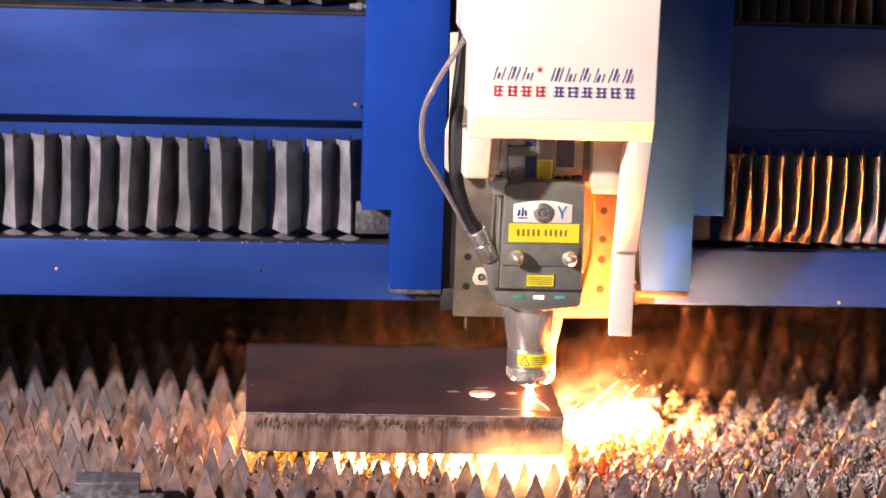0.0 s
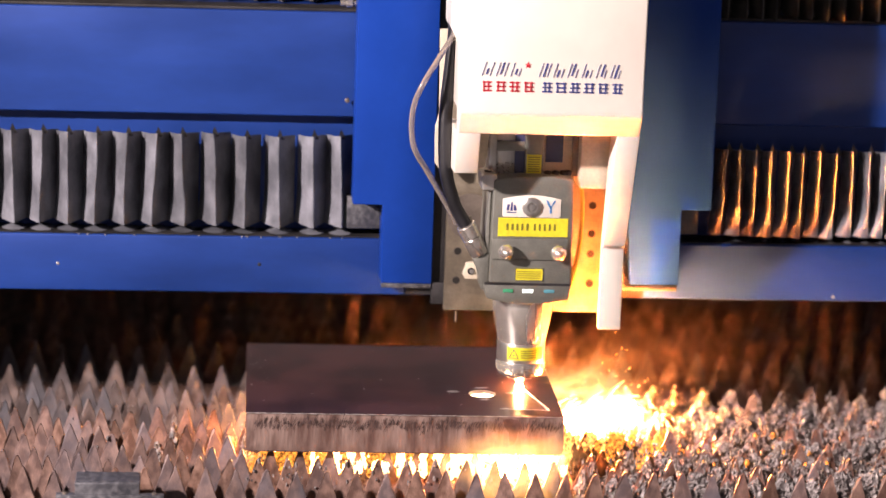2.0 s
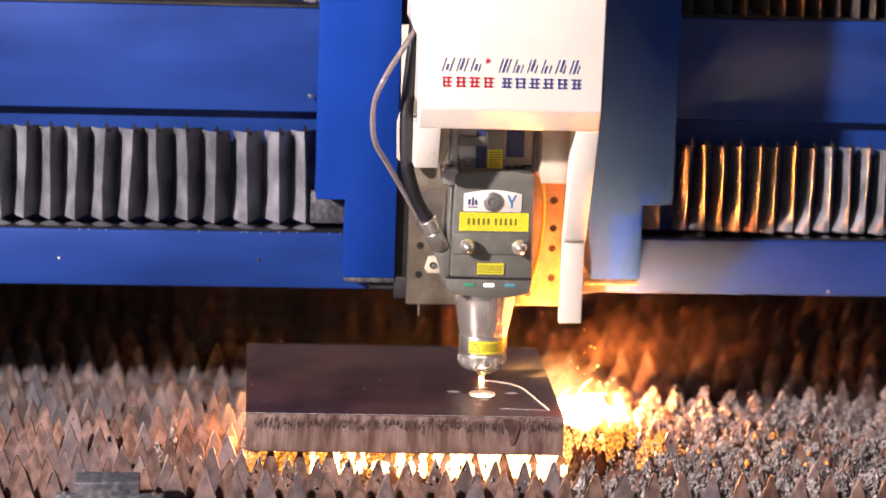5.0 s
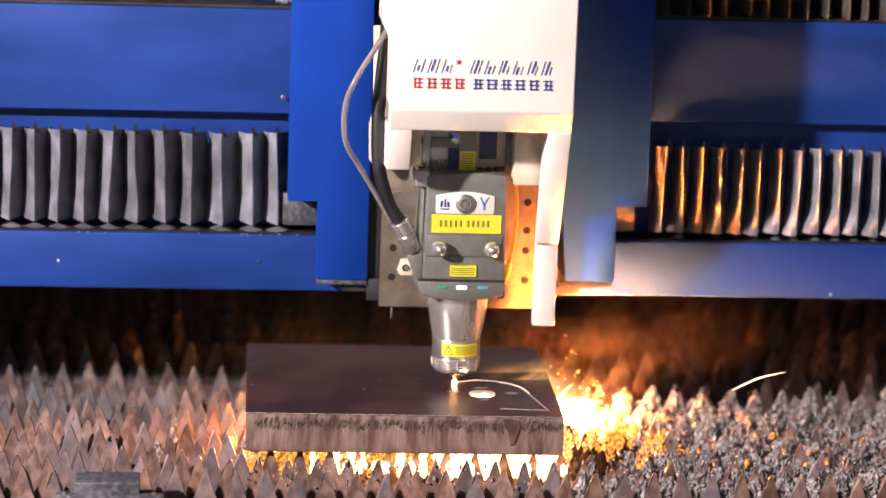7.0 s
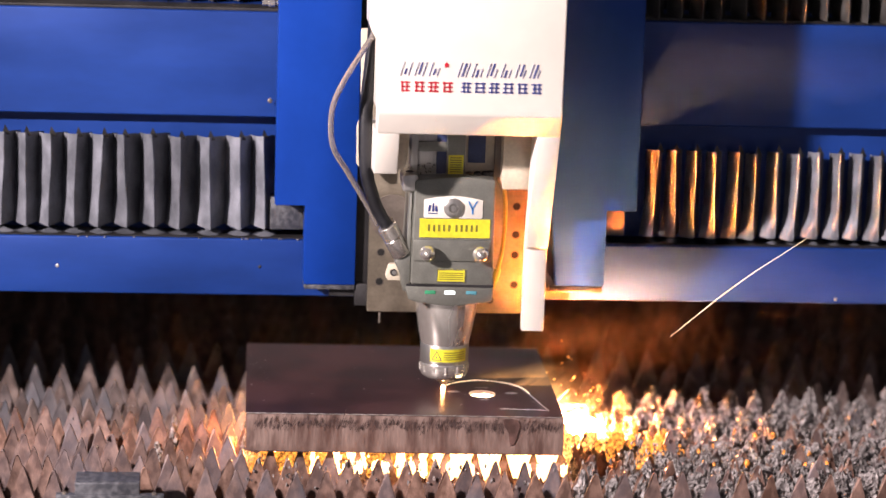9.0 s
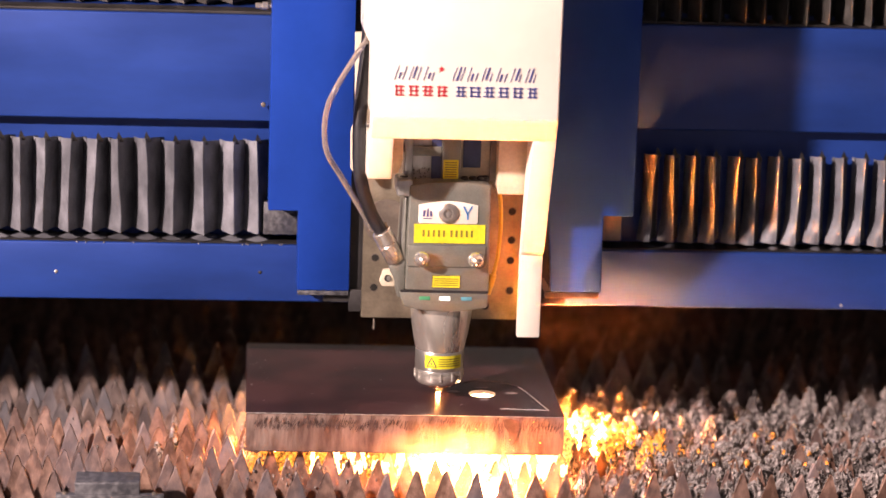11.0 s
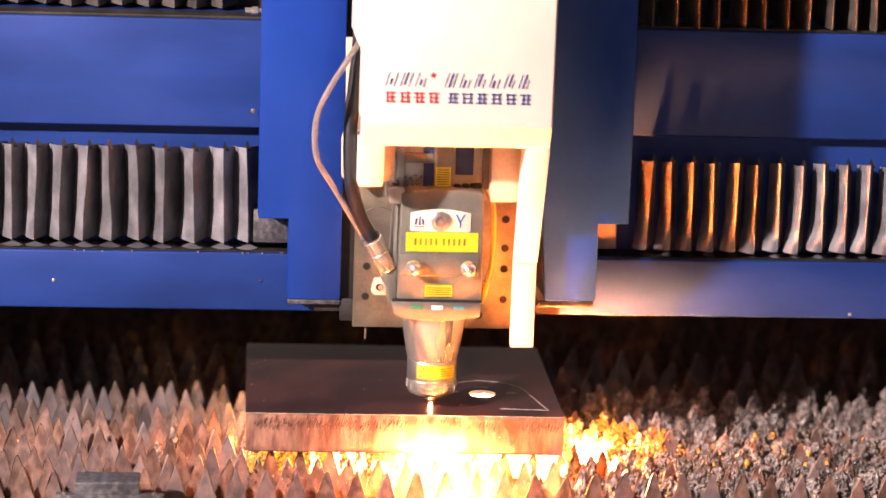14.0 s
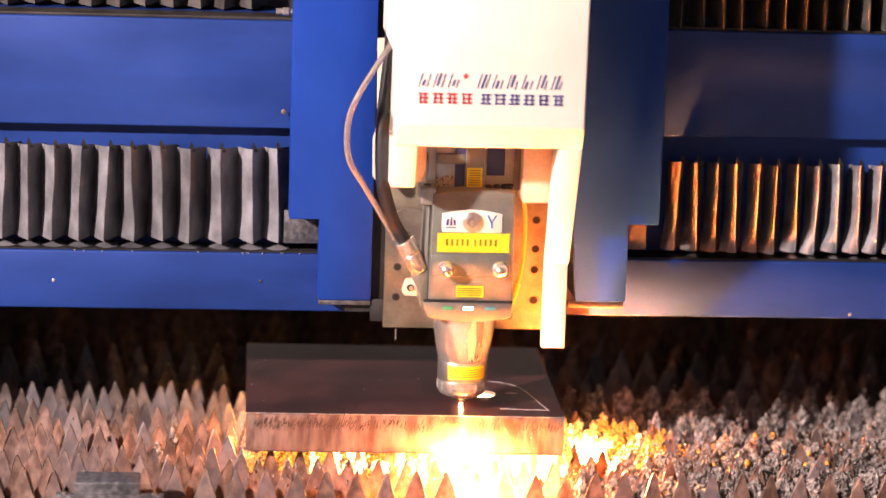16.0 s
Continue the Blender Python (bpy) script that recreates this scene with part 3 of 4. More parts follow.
b = B(); box(b, .380, .4111, .2, .25, .2372, .281, .001); part("bellows_end", b, DULL, carriage, "bare metal bellows end piece")
for x, z in ((-.0613, .4069),):
    b = B(); lathe(b, [(.0032, 0), (.0032, .003), (.002, .0036)], 10, (x, .212, z), Matrix.Rotation(radians(90), 4, "X")); part("bolt", b, DULL, carriage)
b = B()
lathe(b, [(.004, 0), (.004, .008), (.0055, .009), (.0055, .016), (.0035, .017), (.0035, .023)], 14, (-.074, .2, .5364), Matrix.Rotation(radians(90), 4, "Y"))
part("knob", b, TURNED, carriage, "small bright steel knob")
# mounting plate with bolt holes
b = B(); box(b, .0684, .275, .1365, .147, .144, .44, .001); mount = part("mounting_plate", b, MOUNT, carriage)
# flat discs, black in place of the shade in a hole
for x, z in ((.259, .2868), (.2593, .2494), (.2591, .2224), (.2595, .1825), (.0844, .2233), (.0836, .1843), (.2286, .1616)):
    b = B(); lathe(b, [(.0045, 0), (.0045, .0006)], 16, (x, .1365, z), Matrix.Rotation(radians(90), 4, "X")); part("bolt_hole", b, BOLT_HOLE, mount, smooth=None)
    b = B()
    lathe(b, [(.0056, 0), (.0056, .0003)], 16, (x, .1365, z), Matrix.Rotation(radians(90), 4, "X")); part("rim", b, DULL, mount, smooth=None)
b = B(); box(b, .02, .335, .155, .196, .16, .78); part("back_plate", b, DARK, carriage)
b = B(); box(b, .0524, .30, .148, .155, .149, .178, .001); part("cross_bar", b, DARK, carriage)
b = B(); tube(b, [Vector((.0855, .14, .142)), Vector((.0855, .14, .128))], .0014, 8); part("pin", b, DULL, carriage)

# ---- white cover ----
cover = thing("machine_cover", (.17, 0, .35), "white painted sheet metal cover with printed logo", "machine cover")
RIDERS.append(cover)
X0, X1 = .0635, .2905
b = B()
prism(b, [(-.04, .80), (-.04, .4345), (-.0235, .4065), (.0, .4065), (.0, .4345), (.10, .4345), (.10, .80)], "x", X0, X1, .0025, 3)
housing = part("housing", b, WHITE, cover)
b = B(); prism(b, [(-.0235, .4075), (-.002, .3525), (.06, .3495), (.075, .3565), (.08, .40), (.08, .4075)], "x", X0 - .0006, .0925, .0015); part("short_leg", b, WHITE, cover)
b = B(); prism(b, [(-.0238, .4085), (.050, .252), (.0586, .2475), (.0586, .1398), (.074, .1398), (.074, .252), (.03, .4085)], "x", .2625, X1 + .0004, .0012); part("long_leg", b, WHITE, cover)
b = B(); prism(b, [(.055, .800), (.055, .5325), (.0637, .515), (.0637, .80)], "y", .02, .1); part("side_flange", b, WHITE, cover)
b = B(); prism(b, [(.049, .518), (.066, .519), (.066, .335), (.058, .333), (.0478, .345), (.0468, .392), (.0515, .41)], "y", .105, .112, .001); part("cable_shield", b, CREAM, cover)
b = B(); prism(b, [(.0925, .407), (.1105, .407), (.1085, .365), (.1040, .352), (.0925, .3475)], "y", .045, .06, .0008); part("inner_guard", b, CREAM, cover)
b = B(); box(b, .2300, .268, .06, .12, .3235, .407, .002); part("inner_box", b, CREAM, cover, "cream plastic box behind the leg")


def logo_bar(pts, y, mat, parent, name="logo_bar"):
    b = B()
    prism(b, pts, "y", y - .0004, y + .0006)
    return part(name, b, mat, parent, smooth=None)


r = random.Random(12)
zt, zb = .4985, .4815
for k in range(10):      # slanted letter-sized bars, a red star between
    x = .0890 + k * .01755
    if k == 3:
        star = [(x + .004 + (.0042 if i % 2 == 0 else .0017) * math.sin(i * math.pi / 5), .4955 + (.0042 if i % 2 == 0 else .0017) * math.cos(i * math.pi / 5)) for i in range(10)]
        logo_bar(star, -.0405, LOGO_RED, housing, "logo_star")
        continue
    for a, wide, lo, hi in ((0, .0008, 0, 1), (.0042 + r.uniform(-.0006, .0006), .0022, r.choice((0, .12)), r.choice((.55, 1))), (.0096, .0009, 0, r.choice((.6, 1)))):
        z_0, z_1, lean = zb + (zt - zb) * lo, zb + (zt - zb) * hi, .0052
        logo_bar([(x + a + lean * lo, z_0), (x + a + wide + lean * lo, z_0), (x + a + wide + lean * hi, z_1), (x + a + lean * hi, z_1)], -.0405, LOGO_BLUE, housing)
for k in range(10):      # character-sized stacks of bars
    x = .0885 + k * .01725 + (.0055 if k > 3 else 0)
    mat = LOGO_RED if k < 4 else LOGO_BLUE
    for j in range(3):
        z, cut = .4625 + .0052 * j, r.uniform(0, .003)
        logo_bar([(x + cut, z), (x + .0135, z), (x + .0135, z + .0017), (x + cut, z + .0017)], -.0405, mat, housing)
    for dx in (r.uniform(.0015, .004), r.uniform(.008, .011)):
        logo_bar([(x + dx, .4622), (x + dx + .0016, .4622), (x + dx + .0016, .4752), (x + dx, .4752)], -.0408, mat, housing)

# ---- cutting head ----
head = thing("cutting_torch", (.168, .103, .056), "grey laser cutting head with turned steel nozzle", "laser head")
RIDERS.append(head)
HF = .0529      # front face
b = B()
arch = [(.1175, .2005), (.2235, .199)] + [(.2212 - .0022 * i / 6 - .0965 * i / 6, .3335 + .0065 * math.sin(math.pi * (i + 1.2) / 8)) for i in range(7)] + [(.1195, .3335)]
prism(b, arch, "y", HF, .135, .0025, 3)
body = part("body", b, GREY, head)
b = B(); prism(b, [(.1085, .205), (.1195, .2), (.1195, .322), (.1145, .322)], "y", .060, .135, .003); part("side_cheek", b, GREY, head)
b = B(); prism(b, [(.1030, .334), (.1040, .3405), (.118, .3425), (.124, .340), (.1225, .3195), (.1045, .3195)], "y", .055, .10, .0025, 3); part("clamp_lug", b, STEEL, head)
# solid dark disc in place of a shaded hole
b = B(); lathe(b, [(.0052, 0), (.0052, .001)], 16, (.113, .068, .3428)); part("lug_hole", b, DARK, head)
# lower flange, bowed at its lower edge
b = B()
low = [(.1105, .1985), (.2232, .1975), (.2220, .1795)] + [(.2220 - .1065 * i / 8, .1795 - .0065 * math.sin(math.pi * i / 8)) for i in range(1, 8)] + [(.1155, .1805)]
prism(b, low, "y", HF - .0015, .135, .002, 2)
flange = part("lower_flange", b, GREY, head)
b = B(); box(b, .112, .2232, HF - .0005, HF + .002, .1978, .2008); part("seam", b, DARK, head)
for x, m in ((.1427, GREEN), (.168, LED), (.1955, CYAN)):
    b = B(); box(b, x - .0068, x + .0068, HF - .0023, HF, .1885, .1932, .0006); part("indicator", b, m, flange, "lit white indicator" if m is LED else "dark green indicator" if m is GREEN else "pale blue indicator")
# badge
b = B()
prism(b, [(.1315, .2895), (.1325, .2872), (.2045, .2867), (.2062, .2890), (.2062, .3095)] + [(.2062 - .0747 * i / 8, .3105 + .0052 * math.sin(math.pi * i / 8)) for i in range(9)], "y", HF - .0012, HF + .001, .0004)
badge = part("badge", b, WHITE, body, "white badge with round screw cap")
b = B(); lathe(b, [(.0125, 0), (.0125, .0022), (.0105, .0034), (.0065, .0042), (.0055, .0018), (.0042, .0018), (.0034, .0045), (.001, .005)], 32, (.1690, HF - .001, .3005), Matrix.Rotation(radians(90), 4, "X")); part("screw_cap", b, STEEL, body)
for q in ([(.1868, .3095), (.1892, .3095), (.1934, .3010), (.1922, .2985)], [(.1998, .3095), (.1975, .3095), (.1921, .2990), (.1944, .3005)], [(.1922, .3010), (.1944, .3010), (.1944, .2925), (.1922, .2925)]):
    b = B(); prism(b, q, "y", HF - .0018, HF - .0011); part("letter_stroke", b, SKY_PRINT, badge, smooth=None)
for q in ([(.1365, .2958), (.1395, .2958), (.1405, .3035), (.1375, .3035)], [(.1415, .2955), (.1445, .2955), (.1440, .3065), (.1425, .3065)], [(.1460, .2958), (.1490, .2958), (.1480, .3030), (.1455, .3030)], [(.1370, .2925), (.1490, .2925), (.1490, .2938), (.1370, .2938)]):
    b = B(); prism(b, q, "y", HF - .0018, HF - .0011); part("emblem_bar", b, LOGO_BLUE, badge, smooth=None)
# yellow name label with plain bars
b = B(); box(b, .1267, .2161, HF - .0010, HF + .001, .2619, .2859); label = part("name_label", b, YELLOW, body, "yellow label with dark printed bars")
for k in range(10):
    x = .1372 + k * .0064 + (.003 if k > 4 else 0)
    b = B(); box(b, x, x + .0026, HF - .0015, HF - .0009, .2700, .2785); part("print_bar", b, OLIVE, label, smooth=None)
# access panel with two knurled thumb screws
b = B(); box(b, .1190, .2178, HF - .0022, HF + .001, .2310, .2592, .0020, 2); panel = part("access_panel", b, GREY, body)
for x in (.1372, .2045):
    b = B()
    lathe(b, [(.0055, 0), (.0055, .006), (.0100, .0065), (.0105, .0085), (.0100, .0125), (.0065, .0185), (.0025, .0215), (.0008, .0220)], 28, (x, HF - .002, .2432), Matrix.Rotation(radians(90), 4, "X"))
    part("thumb_screw", b, TURNED, panel, "bright turned steel thumb screw")
# small warning label
b = B(); box(b, .1509, .1869, HF - .0010, HF + .001, .2043, .2206); warn = part("warning_label", b, YELLOW, body)
for z in (.2075, .2102, .2129, .2156):
    b = B(); box(b, .1535, .1843, HF - .0015, HF - .0009, z, z + .0010); part("print_bar", b, OLIVE, warn, smooth=None)
for q in ((.1509, .1869, .2043, .2050), (.1509, .1869, .2199, .2206), (.1509, .1516, .2043, .2206), (.1862, .1869, .2043, .2206)):
    b = B(); box(b, q[0], q[1], HF - .0014, HF - .0009, q[2], q[3]); part("print_frame", b, INK, warn, smooth=None)
# nozzle
AX = (.1685, .103, 0)
b = B(); lathe(b, [(.040, .182), (.0395, .166), (.0385, .155), (.0355, .135), (.0320, .118), (.0312, .114)], 56, AX); part("nozzle_cone", b, TURNED, head, smooth=50)
b = B(); lathe(b, [(.0312, .114), (.0315, .1135), (.0313, .090), (.0308, .0885)], 56, AX); part("nozzle_sleeve", b, STEEL, head)
b = B()
lathe(b, [(.0308, .0885), (.0311, .0878), (.0305, .0745), (.0285, .0705), (.024, .0675), (.0165, .0662)], 56, AX)
lock = part("lock_ring", b, TURNED, head, "fluted steel lock ring")
for i in range(12):
    a = 2 * math.pi * i / 12
    b = B(); tube(b, [Vector((AX[0] + .0302 * math.cos(a), AX[1] + .0302 * math.sin(a), z)) for z in (.0865, .0765)], .0022, 8); part("grip", b, TURNED, lock)
b = B(); lathe(b, [(.0165, .0664), (.0160, .0640), (.0135, .0625), (.0062, .0600), (.0040, .0560)], 40, AX); part("nozzle_tip", b, DULL, head, "worn copper-coloured nozzle tip")
# curved warning label on the sleeve
b = B()


def wrap(bm, a0, a1, z0, z1, rad, n=10):
    p = [[bm.verts.new((AX[0] + rad * math.sin(a0 + (a1 - a0) * i / n), AX[1] - rad * math.cos(a0 + (a1 - a0) * i / n), z)) for i in range(n + 1)] for z in (z0, z1)]
    for i in range(n):
        bm.faces.new((p[0][i], p[0][i + 1], p[1][i + 1], p[1][i]))


wrap(b, -.70, .95, .0935, .1105, .0319)
curved = part("warning_label", b, YELLOW, head, "curved yellow warning label")
b = B()
tri = [Vector((AX[0] + .0321 * math.sin(q), AX[1] - .0321 * math.cos(q), z)) for q, z in ((-.60, .0960), (-.20, .0960), (-.40, .1078))]
for i in range(3):
    tube(b, [tri[i], (tri[i] + tri[(i + 1) % 3]) / 2 + Vector((0, -.0003, 0)), tri[(i + 1) % 3]], .0005, 6)
lathe(b, [(.0011, -.0008), (.0013, 0), (.0011, .0008)], 8, ((tri[0] + tri[1] + tri[2]) / 3)[:])
part("triangle_mark", b, INK, curved, smooth=None)
for z in (.0965, .0995, .1025, .1055):
    b = B(); wrap(b, -.12, .85, z, z + .0013, .0321, 8); part("print_bar", b, OLIVE, curved, smooth=None)
# parts above the body
b = B(); box(b, .1145, .1240, .075, .12, .335, .41, .001); part("upper_block", b, STEEL, head)
b = B(); box(b, .1235, .1600, .085, .12, .335, .41, .001); part("upper_block", b, STEEL, head)
b = B(); box(b, .1145, .1600, .078, .12, .3675, .3800, .001); part("clamp_bar", b, GREY, head)
b = B(); box(b, .1480, .1600, .080, .12, .335, .41); part("shadow_block", b, NAVY, head)
b = B(); box(b, .1605, .1840, .075, .12, .335, .41, .0015); col = part("upper_column", b, GREY, head)
b = B(); box(b, .1625, .1815, .0742, .0765, .3395, .3640); lab2 = part("warning_label", b, YELLOW, col)
for k in range(7):
    b = B(); box(b, .1645, .1795, .0738, .0743, .3420 + k * .0030, .3432 + k * .0030); part("print_bar", b, OLIVE, lab2, smooth=None)
b = B(); box(b, .1840, .2225, .092, .13, .335, .41, .001); part("motor", b, CREAM, head)
b = B(); box(b, .1885, .2110, .0905, .0935, .3515, .40, .0008); part("rating_plate", b, NAVY, head)
b = B(); box(b, .2225, .2300, .085, .13, .335, .41); part("motor_bracket", b, DULL, head)
for x in (.190, .2005, .2110, .2170):
    b = B(); lathe(b, [(.0050, .337), (.0050, .3415), (.0032, .343)], 14, (x, .075 + (x - .19) * .3, 0)); part("cap_screw", b, DARK, head)
b = B()
for k in range(26):
    lathe(b, [(.0011, 0), (.0004, .0012)], 6, (r.uniform(.122, .147), .0835, r.uniform(.337, .352)), Matrix.Rotation(radians(90), 4, "X"))
part("spatter", b, TURNED, head)["kind"] = "stuff"
# side boss that takes the cable connector
b = B(); prism(b, [(.0965, .2285), (.1065, .2375), (.1175, .238), (.1175, .19), (.1085, .19), (.1045, .212)], "y", .058, .11, .002); part("side_boss", b, GREY, head)
b = B(); prism(b, [(.088, .2015), (.0925, .2165), (.1015, .2175), (.108, .2085), (.108, .1955), (.0915, .1955)], "y", .095, .105, .001); ear = part("bracket_ear", b, CREAM, head)
b = B(); lathe(b, [(.0045, 0), (.0045, .001)], 16, (.0985, .095, .2060), Matrix.Rotation(radians(90), 4, "X")); part("screw", b, DARK, ear)
b = B(); lathe(b, [(.0028, 0), (.0028, .002)], 12, (.0995, .0945, .2060), Matrix.Rotation(radians(90), 4, "X")); part("screw", b, STEEL, ear)
axis = (Vector((.1065, .066, .2350)) - Vector((.0860, .060, .2745)))
turn = axis.to_track_quat("Z", "Y").to_matrix().to_4x4()
b = B(); lathe(b, [(.0118, 0), (.0128, .001), (.0128, .017), (.0118, .018), (.0115, .0185), (.0126, .020), (.0122, .042), (.011, .044)], 28, (.0860, .060, .2745), turn); part("connector", b, TURNED, head, "brushed steel cable connector")
# round dark cover plate beside the body
b = B(); lathe(b, [(.030, 0), (.030, .004)], 32, (.098, .128, .272), Matrix.Rotation(radians(90), 4, "X")); part("round_plate", b, DULL, head)
b = B(); tube(b, [Vector((.0905, .07, .283)), Vector((.0930, .07, .270))], .0028, 8); part("gland", b, CREAM, head)

# ---- cables and hose ----
b = B(); tube(b, curve_points([(.0640, .055, .60), (.0625, .055, .5176), (.0560, .052, .44), (.0545, .05, .3969), (.0575, .05, .345), (.0690, .055, .305), (.0775, .058, .288), (.0860, .060, .2745)]), .0085, 14)
cable = solo("power_cable", b, RUBBER, "thick black rubber cable running into the cutting head", "cable", (.0640, .055, .5))
RIDERS.append(cable)
b = B(); tube(b, curve_points([(.0665, .045, .56), (.0625, .045, .524), (.0470, .035, .4990), (.0245, .02, .4640), (.0125, .02, .4350), (.0100, .02, .4050), (.0150, .025, .3770), (.0320, .04, .3480), (.0520, .05, .3150), (.0700, .06, .2840), (.0745, .064, .2750)]), .0037, 12)
hose = solo("gas_hose", b, CLEAR, "clear plastic gas hose bowing out beside the cover", "hose", (.06, .045, .5))
RIDERS.append(hose)
b = B(); tube(b, curve_points([(.2340, .085, .330), (.2385, .09, .305), (.2400, .095, .270), (.2375, .095, .235), (.2325, .09, .212)]), .0028, 10)
wire = solo("sensor_cable", b, WIRE, "thin yellow sensor cable beside the head", "cable", (.234, .085, .33))
RIDERS.append(wire)
b = B(); lathe(b, [(.0045, 0), (.0045, .016), (.0036, .017), (.0036, .026)], 12, (.2325, .09, .214), (Vector((-.25, -.05, -1))).to_track_quat("Z", "Y").to_matrix().to_4x4())
tip = new("plug", mesh_of("plug", b, WIRE, 35)); tip.parent = wire; tip.location = -Vector((.234, .085, .33))

# ---- slag crust ----
def slag_shapes(count, sub):
    out = []
    for k in range(count):
        bm = B()
        bmesh.ops.create_icosphere(bm, subdivisions=sub, radius=1)
        o = Vector((k * 7.3, k * 3.1, k))
        for v in bm.verts:
            d = 1 + .55 * noise.noise(v.co * 1.6 + o) + .45 * noise.noise(v.co * 3.7 + o)
            v.co *= d
        co = np.array([v.co[:] for v in bm.verts])
        fa = np.array([[v.index for v in f.verts] for f in bm.faces])
        out.append((co, fa))
        bm.free()
    return out


def slag(name, spots, shapes, label, base):
    cos, fas, n = [], [], 0
    for x, y, z, sx, sy, sz, k, a in spots:
        co, fa = shapes[k % len(shapes)]
        c, s_ = math.cos(a), math.sin(a)
        p = np.stack([co[:, 0] * c - co[:, 1] * s_, co[:, 0] * s_ + co[:, 1] * c, co[:, 2]], 1) * (sx, sy, sz) + (x - base[0], y - base[1], z - base[2])
        cos.append(p), fas.append(fa + n)
        n += len(co)
    cos, fas = np.concatenate(cos), np.concatenate(fas)
    me = bpy.data.meshes.new(name)
    me.from_pydata(cos.tolist(), [], fas.tolist())
    me.materials.append(SLAG)
    ob = new(name, me)
    ob.location = base
    return tagged(ob, label, "slag", kind="stuff")


def crust_shapes(count):
    out = []
    nr, nh = 34, 30
    for k in range(count):
        o = Vector((k * 5.7, k * 2.3, k * 1.1))
        co, fa = [], []
        for h in range(nh):
            u = h / (nh - 1)
            base = (1 - u) ** .62 * .9 + .10
            for i in range(nr):
                a = 2 * math.pi * i / nr
                p = Vector((math.cos(a) * base, math.sin(a) * base, u * 2.4))
                f = Vector((p.x * 9, p.y * 9, p.z * 3.2))      # flakes that hang down
                d = 1 + .5 * noise.noise(p * 1.7 + o) + .4 * noise.noise(p * 4.1 + o) - .75 * abs(noise.noise(f + o)) + .3 * noise.noise(f * 2.1 + o) + .15
                co.append((p.x * d, p.y * d, u + .07 * noise.noise(p * 5 + o)))
        for h in range(nh - 1):
            for i in range(nr):
                j = (i + 1) % nr
                fa.append((h * nr + i, h * nr + j, (h + 1) * nr + j))
                fa.append((h * nr + i, (h + 1) * nr + j, (h + 1) * nr + i))
        co.append((0, 0, 1.02))
        fa += [((nh - 1) * nr + i, (nh - 1) * nr + (i + 1) % nr, len(co) - 1) for i in range(nr)]
        out.append((np.array(co), np.array(fa)))
    return out


r = random.Random(21)
spots, cones = [], []
for i, (y, ph) in enumerate(ROWS):
    if y > .36 or i == 0:
        continue
    for k in range(int(.19 / PITCH), int(.95 / PITCH)):
        x = k * PITCH + ph
        if x < .212:
            continue
        thick = min(1, max(0.0, (x - .17) / .16)) * (1 if y < .26 else .7)
        if r.random() < .35 + thick:
            for f in (0, .5):
                if f and r.random() > thick * .9:
                    continue
                low = .012 if y < .16 else .006 if y < .22 else 0
                top = r.uniform(-.012, .004) - low if not f else r.uniform(-.028, -.010) - low * .6
                w = (.0085 + .0095 * thick) * r.uniform(.85, 1.2)
                cones.append((x + f * PITCH + r.uniform(-.002, .002), y + r.uniform(-.003, .003), -.062, w, w * .8, .062 + top, r.randrange(24), r.uniform(0, 6.3)))
        for _ in range(int(15 * thick + 3 * r.random())):
            z = r.uniform(-.05, .003)
            wide = PITCH * .55 * min(1, (.014 - z) / .045)
            q = r.uniform(.0007, .0022)
            spots.append((x + r.uniform(-wide, wide), y + r.uniform(-.012, .004), z, q * r.uniform(.6, 1.1), q * r.uniform(.7, 1.2), q * r.uniform(.9, 2.4), r.randrange(12), r.uniform(0, 6.3)))
slag("slag_crust", cones, crust_shapes(24), "lumpy grey slag crusted over the slat teeth", (.45, .15, -.062))
slag("slag_grains", spots, slag_shapes(12, 1), "small grey slag grains stuck to the crust", (.45, .15, -.05))
spots, cones = [], []
for y, ph in ROWS[3:9]:
    for k in range(int(-.46 / PITCH), int(-.18 / PITCH)):
        x = k * PITCH + ph
        if r.random() < .03 + .3 * max(0, (x + .42) / .22) * (1 if .08 < y < .26 else .4):
            w = r.uniform(.007, .012)
            cones.append((x + r.uniform(-.004, .004), y - .002, -.055, w, w * .6, .055 + r.uniform(-.028, -.006), r.randrange(24), r.uniform(0, 6.3)))
        for _ in range(2 if r.random() < .3 else 0):
            q = r.uniform(.0008, .0020)
            spots.append((x + r.uniform(-.012, .012), y - .004 + r.uniform(-.004, .004), r.uniform(-.045, -.002), q, q, q * r.uniform(.9, 2), r.randrange(12), r.uniform(0, 6.3)))
slag("slag_crust", cones, crust_shapes(24), "patches of grey slag stuck between the slat teeth", (-.3, .15, -.055))
for k in range(110):      # dross on the second row, under the plate's front edge
    x = r.uniform(-.20, .30)
    q = r.uniform(.0007, .0020)
    spots.append((x, ROWS[1][0] - .002 + r.uniform(-.003, .002), r.uniform(-.04, -.004), q, q * .7, q * r.uniform(1, 2.4), r.randrange(12), r.uniform(0, 6.3)))
slag("slag_drops", spots, slag_shapes(12, 2), "scattered shiny slag drops stuck to the slat teeth", (-.2, .12, -.04))

# ---- fire under the cut ----
fire = thing("cutting_fire", (.168, .103, -.012), "white-hot cutting fire jetting out under the plate", "fire")


